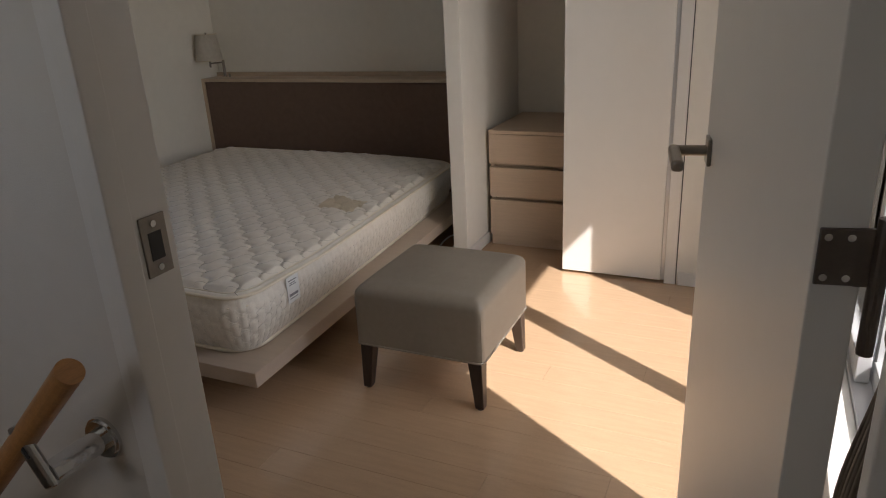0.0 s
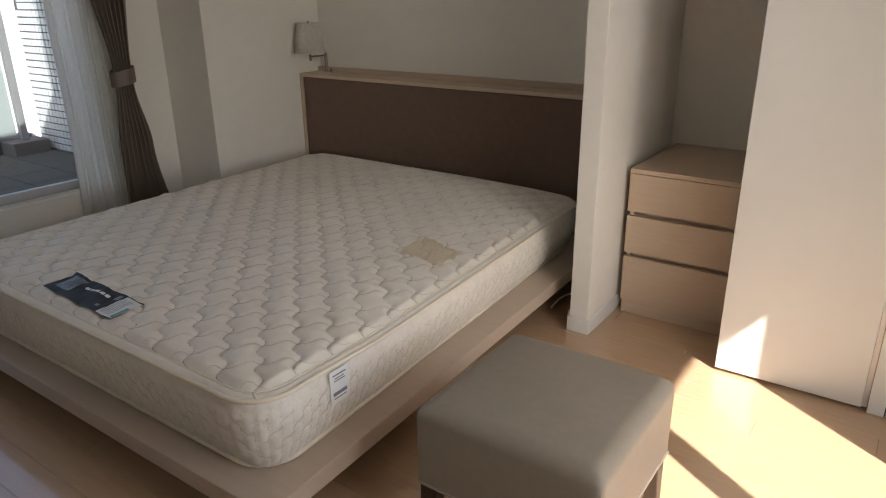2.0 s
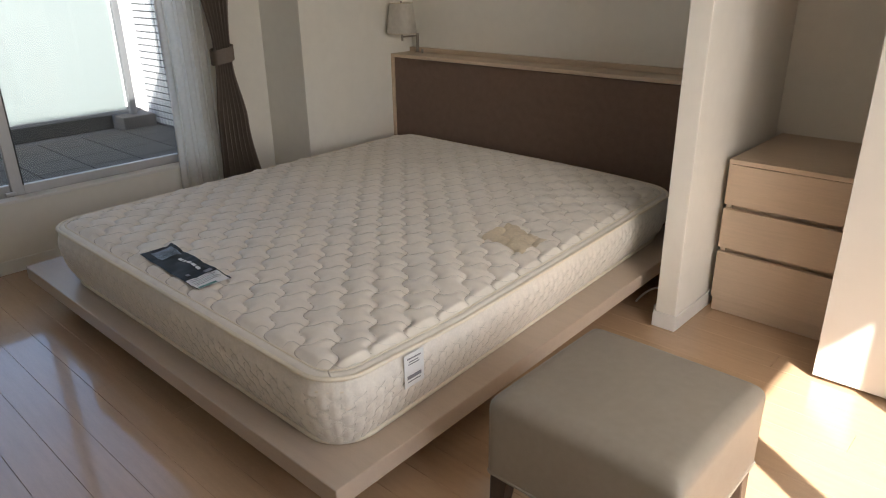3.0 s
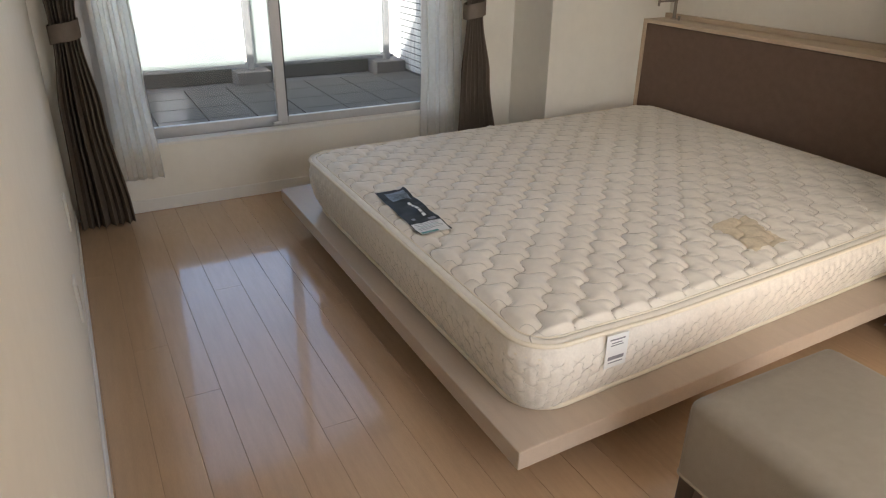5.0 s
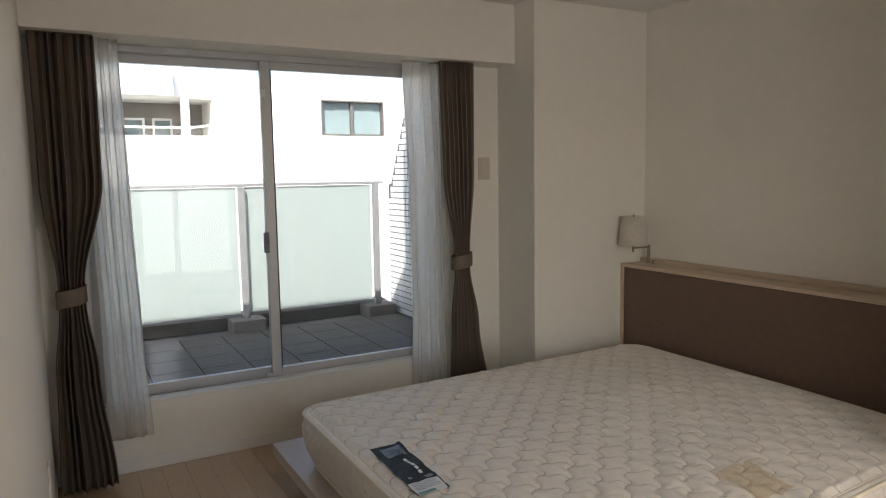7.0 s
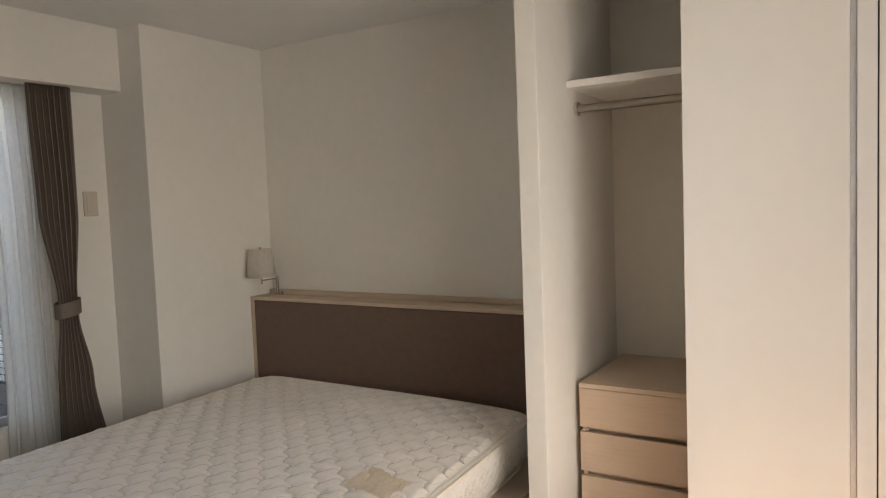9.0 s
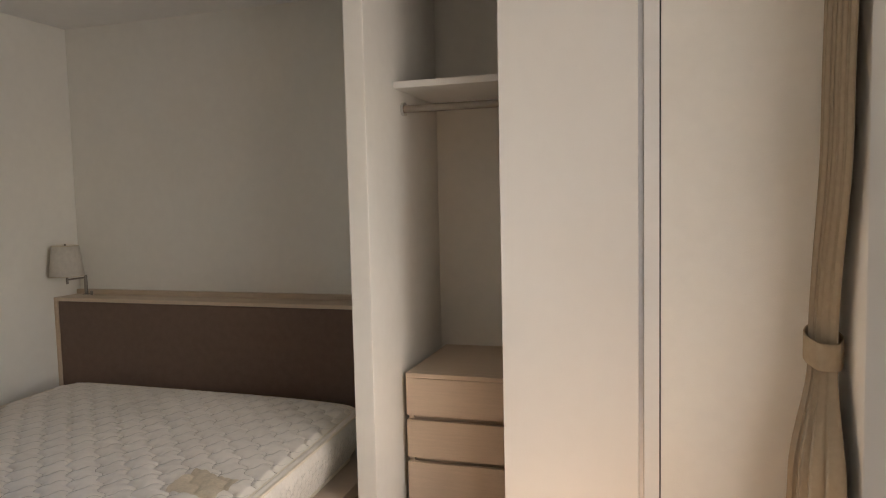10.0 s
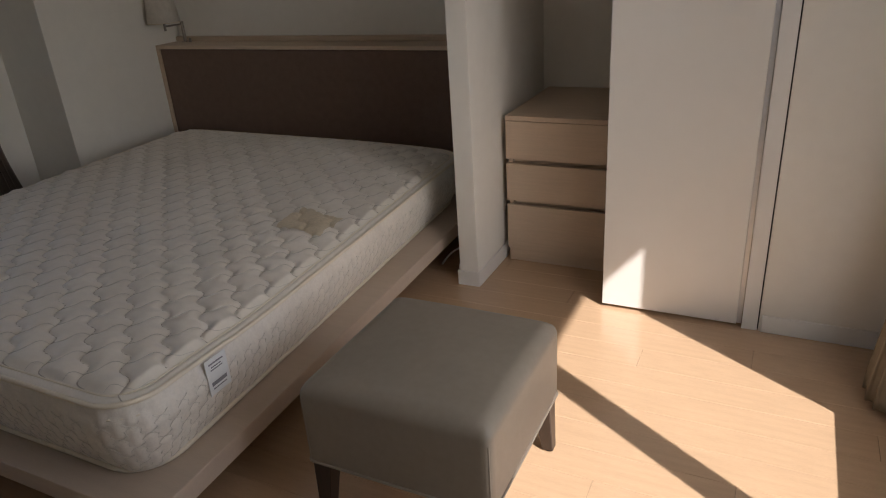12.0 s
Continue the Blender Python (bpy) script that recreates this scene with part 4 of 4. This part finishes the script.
part("plug", boxes((-1.43, -1.40, 3.20, 3.24, 0.0, 0.024), bevel=0.004), M_PLASTIC, cable)

ic = tagged(empty("intercom"), "white wall intercom with screen, speaker slots and handset", "intercom")
IX0, IX1 = -1.030, -0.925
part("body", boxes((IX0, IX1, YS, YS + 0.024, 1.264, 1.46), bevel=0.006), M_PLASTIC, ic)
part("screen", boxes((IX0 + 0.008, IX1 - 0.008, YS + 0.0245, YS + 0.027, 1.350, 1.45), bevel=0.002), M_SCREEN, ic, "dark glossy screen")
for k in range(8):
    part("speaker_slot", boxes((IX0 + 0.008, IX0 + 0.055, YS + 0.0245, YS + 0.0255, 1.312 + 0.0048 * k, 1.3142 + 0.0048 * k)), M_INK, ic)
part("handset", boxes((IX0 + 0.003, IX1 - 0.003, YS + 0.0245, YS + 0.036, 1.260, 1.306), bevel=0.006, seg=3), M_PLASTIC, ic)


def outlet(x, z):
    o = tagged(empty("wall_outlet"), "beige wall outlet plate", "outlet", "outlets on the door wall")
    part("plate", boxes((x - 0.036, x + 0.036, YS, YS + 0.009, z - 0.06, z + 0.06), bevel=0.003), M_PLASTIC, o)
    part("socket", boxes((x - 0.012, x + 0.012, YS + 0.009, YS + 0.011, z - 0.033, z + 0.033), bevel=0.001), M_BEIGEP, o)


outlet(-2.38, 0.27)
outlet(-2.93, 0.325)
sw = tagged(empty("wall_plate"), "beige blank wall plate beside the curtain", "wall plate")
part("plate", boxes((XW, XW + 0.008, 2.965, 3.04, 1.262, 1.385), bevel=0.003), M_BEIGEP, sw)
part("cover", boxes((XW + 0.008, XW + 0.011, 2.98, 3.025, 1.285, 1.362), bevel=0.0015), M_BEIGEP, sw)

# ---- outside, west: balcony, railing, side wall, building ----
BZ = 0.10
XR = -5.95
tagged(part("balcony", boxes((-6.25, XW - T, -2.0, 5.5, -0.15, BZ - 0.02)), M_CONC, None), "grey concrete balcony slab", "balcony", kind="structure")
rl = tagged(empty("balcony_railing"), "aluminium balcony railing with frosted glass panels", "railing")
part("top_rail", boxes((XR - 0.025, XR + 0.025, -1.9, 3.40, 1.225, 1.25), bevel=0.005), M_RAILMETAL, rl)
part("bottom_rail", boxes((XR - 0.015, XR + 0.015, -1.9, 3.36, 0.20, 0.225), bevel=0.003), M_RAILMETAL, rl)
posts = [3.31 - 1.133 * k for k in range(5)]
for y in posts:
    ps = part("post", boxes((XR + 0.02, XR + 0.065, y - 0.025, y + 0.025, BZ + 0.09, 1.225), bevel=0.004), M_RAILMETAL, rl)
    part("foot_block", boxes((XR - 0.06, XR + 0.15, y - 0.13, y + 0.13, BZ - 0.02, BZ + 0.09), bevel=0.008), M_CONC, ps, "grey concrete post block")
for a, b in zip(posts[1:], posts):
    part("glass_panel", boxes((XR - 0.006, XR + 0.006, a + 0.03, b - 0.03, 0.227, 1.22), bevel=0.001), M_FROST, rl, "pale green frosted glass panel")
tagged(part("kerb", boxes((XR - 0.25, XR - 0.07, -1.9, 3.45, BZ - 0.02, BZ + 0.10), bevel=0.01), M_CONC, None), "low grey concrete balcony kerb", "kerb", kind="structure")

wing = tagged(empty("tiled_wing_wall"), "pale mosaic-tiled balcony side wall with a sloping top", "wall")
WYT = 3.48
wb = bmesh.new()
prof = [(-6.0, BZ - 0.02), (XW - T, BZ - 0.02), (XW - T, 3.2), (-4.95, 3.2), (-5.95, 1.22), (-6.0, 1.22)]
va = [wb.verts.new((x, WYT, z)) for x, z in prof]
vb = [wb.verts.new((x, WYT + 0.15, z)) for x, z in prof]
wb.faces.new(va), wb.faces.new(vb)
for k in range(len(prof)):
    wb.faces.new((va[k], va[(k + 1) % len(prof)], vb[(k + 1) % len(prof)], vb[k]))
wcore = part("wall_core", wb, M_GROUT, wing)

# unseen blocks added to keep sun off the balcony deck and tiled wall
tagged(part("roof", boxes((XW - T, XE + T, -2.6, YN + T, ZC + 0.15, 2.64), (XW - T, XE + T, 2.30, YN + T, 2.644, 3.6)), M_RENDER, None),
       "added unseen white blocks above the house that shade the balcony", "roof", kind="structure")

# ---- the building across ----
far = tagged(empty("white_apartment_building"), "white rendered apartment building with a recessed balcony", "building")
FX = -13.0
part("wall", boxes((FX - 6, FX, 3.45, 5.34, -12, 3.06), (FX - 6, FX, 6.62, 16, -12, 3.06), (FX - 6, FX, 5.34, 6.62, -12, 2.07), (FX - 6, FX, 5.34, 6.62, 2.73, 3.06),
                   (FX - 6, FX, -12, 3.45, -12, 2.03)), M_RENDER, far)
part("recess_wall", boxes((FX - 6, FX - 1.4, -12, 3.45, 2.03, 2.72)), M_FARDARK, far, "balcony back wall with its shade painted dark")
slab = bmesh.new()
sp_ = [(FX - 6, -12), (FX, -12), (FX, 2.75)] + [(FX - 0.05 - 0.35 * math.sin(k * 0.26), 2.75 + 0.7 * (1 - math.cos(k * 0.26)) + 0.02 * k) for k in range(1, 6)] + [(FX - 0.4, 3.45), (FX - 6, 3.45)]
lo_ = [slab.verts.new((x, y, 2.70)) for x, y in sp_]
hi_ = [slab.verts.new((x, y, 3.06)) for x, y in sp_]
slab.faces.new(lo_), slab.faces.new(hi_)
for k in range(len(sp_)):
    slab.faces.new((lo_[k], lo_[(k + 1) % len(sp_)], hi_[(k + 1) % len(sp_)], hi_[k]))
part("roof_slab", slab, M_RENDER, far)
part("pillar", boxes((FX - 0.35, FX - 0.15, 2.9, 3.02, 2.03, 2.70)), M_RENDER, far)
part("balcony_rail", rods(((FX - 0.1, -12, 2.17), (FX - 0.1, 3.0, 2.17), 0.02), ((FX - 0.1, 3.0, 2.17), (FX - 0.35, 3.45, 2.24), 0.02)), M_RENDER, far)
for y0, y1 in ((2.0, 2.42), (1.0, 1.6), (2.55, 2.9)):
    wn = part("window", boxes((FX - 1.4, FX - 1.36, y0, y1, 2.03, 2.42)), M_FARGLASS, far)
    part("window_frame", boxes((FX - 1.36, FX - 1.34, y0, y0 + 0.04, 2.03, 2.42), (FX - 1.36, FX - 1.34, y1 - 0.04, y1, 2.03, 2.42), (FX - 1.36, FX - 1.34, y0 + 0.04, y1 - 0.04, 2.38, 2.42)), M_ALU, wn)
wn = part("window", boxes((FX - 0.13, FX - 0.12, 5.36, 6.60, 2.09, 2.71)), M_FARGLASS, far, "small sliding window with grey frame")
part("window_frame", boxes((FX - 0.12, FX + 0.01, 5.34, 5.37, 2.07, 2.73), (FX - 0.12, FX + 0.01, 6.59, 6.62, 2.07, 2.73), (FX - 0.12, FX + 0.01, 5.37, 6.59, 2.07, 2.10), (FX - 0.12, FX + 0.01, 5.37, 6.59, 2.70, 2.73),
                           (FX - 0.12, FX - 0.05, 5.95, 6.0, 2.10, 2.70)), M_CONC, wn)

# ---- outside, east: slab overhead and below ----
tagged(part("east_balcony", boxes((XE + T, 1.6, -3, 6, -0.15, BZ - 0.02)), M_CONC, None), "grey concrete balcony slab", "balcony", kind="structure")
tagged(part("east_overhang", boxes((XE + T, 1.155, -3, 6, 2.375, 2.50)), M_RENDER, None), "white rendered slab overhanging the window", "overhang", kind="structure")

gb = bmesh.new()
bmesh.ops.create_grid(gb, x_segments=2, y_segments=2, size=3000, matrix=Matrix.Translation((0, 0, -9)))
tagged(part("ground", gb, M_GROUND, None), "grey city ground far below", "ground", kind="structure")

# ---- pieces: floor strips, balcony tiles, wall tiles ----
pb = boxes((0, 1.818, 0, 0.1006, -0.012, 0.0), bevel=0.0008, seg=1)
plank0 = part("plank", pb, M_FLOOR, floor)
strips = []
y = YS - 0.09
k = 0
while y < YN:
    off = (0.0, 1.21, 0.606)[k % 3] + 0.3 * ((k // 3) % 2)
    x = XW - off
    while x < XE:
        a, b = max(x, XW), min(x + 1.818, XE)
        if b - a > 0.02:
            strips.append((a, y, (b - a - 0.0005) / 1.818))
        x += 1.818
    y += 0.101
    k += 1
for i, (x, y, s) in enumerate(strips):
    o = plank0 if i == 0 else plank0.copy()
    if i:
        scene.collection.objects.link(o)
    o.location = (x, y, 0)
    o.scale = (s, 1, 1)

balc = bpy.data.objects["balcony"]
tb0 = part("deck_tile", boxes((0, 0.294, 0, 0.294, -0.02, 0.0), bevel=0.003, seg=1), M_DECK, balc)
first = True
for i in range(6):
    for j in range(13):
        o = tb0 if first else tb0.copy()
        if not first:
            scene.collection.objects.link(o)
        first = False
        o.location = (-5.80 + 0.3 * i, -0.45 + 0.3 * j, BZ)

tile0 = part("tile", boxes((0, 0.038, -0.006, 0, 0, 0.041), bevel=0.0012, seg=1), M_TILE, wcore)
rest_bm_v, rest_bm_f = [], []
first = True
for i in range(42):
    for j in range(62):
        x, z = -5.998 + 0.05 * i, BZ + 0.004 + 0.05 * j
        if x + 0.05 > XW - T or z + 0.045 > 3.2 or z + 0.045 > 1.22 + (x + 5.95) * 1.98 + 0.02:
            continue
        if x < -5.38 and z < 1.26:
            o = tile0 if first else tile0.copy()
            if not first:
                scene.collection.objects.link(o)
            first = False
            o.location = (x, WYT, z)
        else:
            n0 = len(rest_bm_v)
            for dy in (0, -0.006):
                rest_bm_v += [(x, WYT + dy, z), (x + 0.038, WYT + dy, z), (x + 0.038, WYT + dy, z + 0.041), (x, WYT + dy, z + 0.041)]
            rest_bm_f += [(n0 + 4, n0 + 5, n0 + 6, n0 + 7)] + [(n0 + q, n0 + (q + 1) % 4, n0 + 4 + (q + 1) % 4, n0 + 4 + q) for q in range(4)]
me = bpy.data.meshes.new("tile_field")
me.from_pydata(rest_bm_v, [], rest_bm_f)
me.materials.append(M_TILE)
tf = new("tile_field", me)
tf.parent = wcore
tagged(tf, kind="stuff")
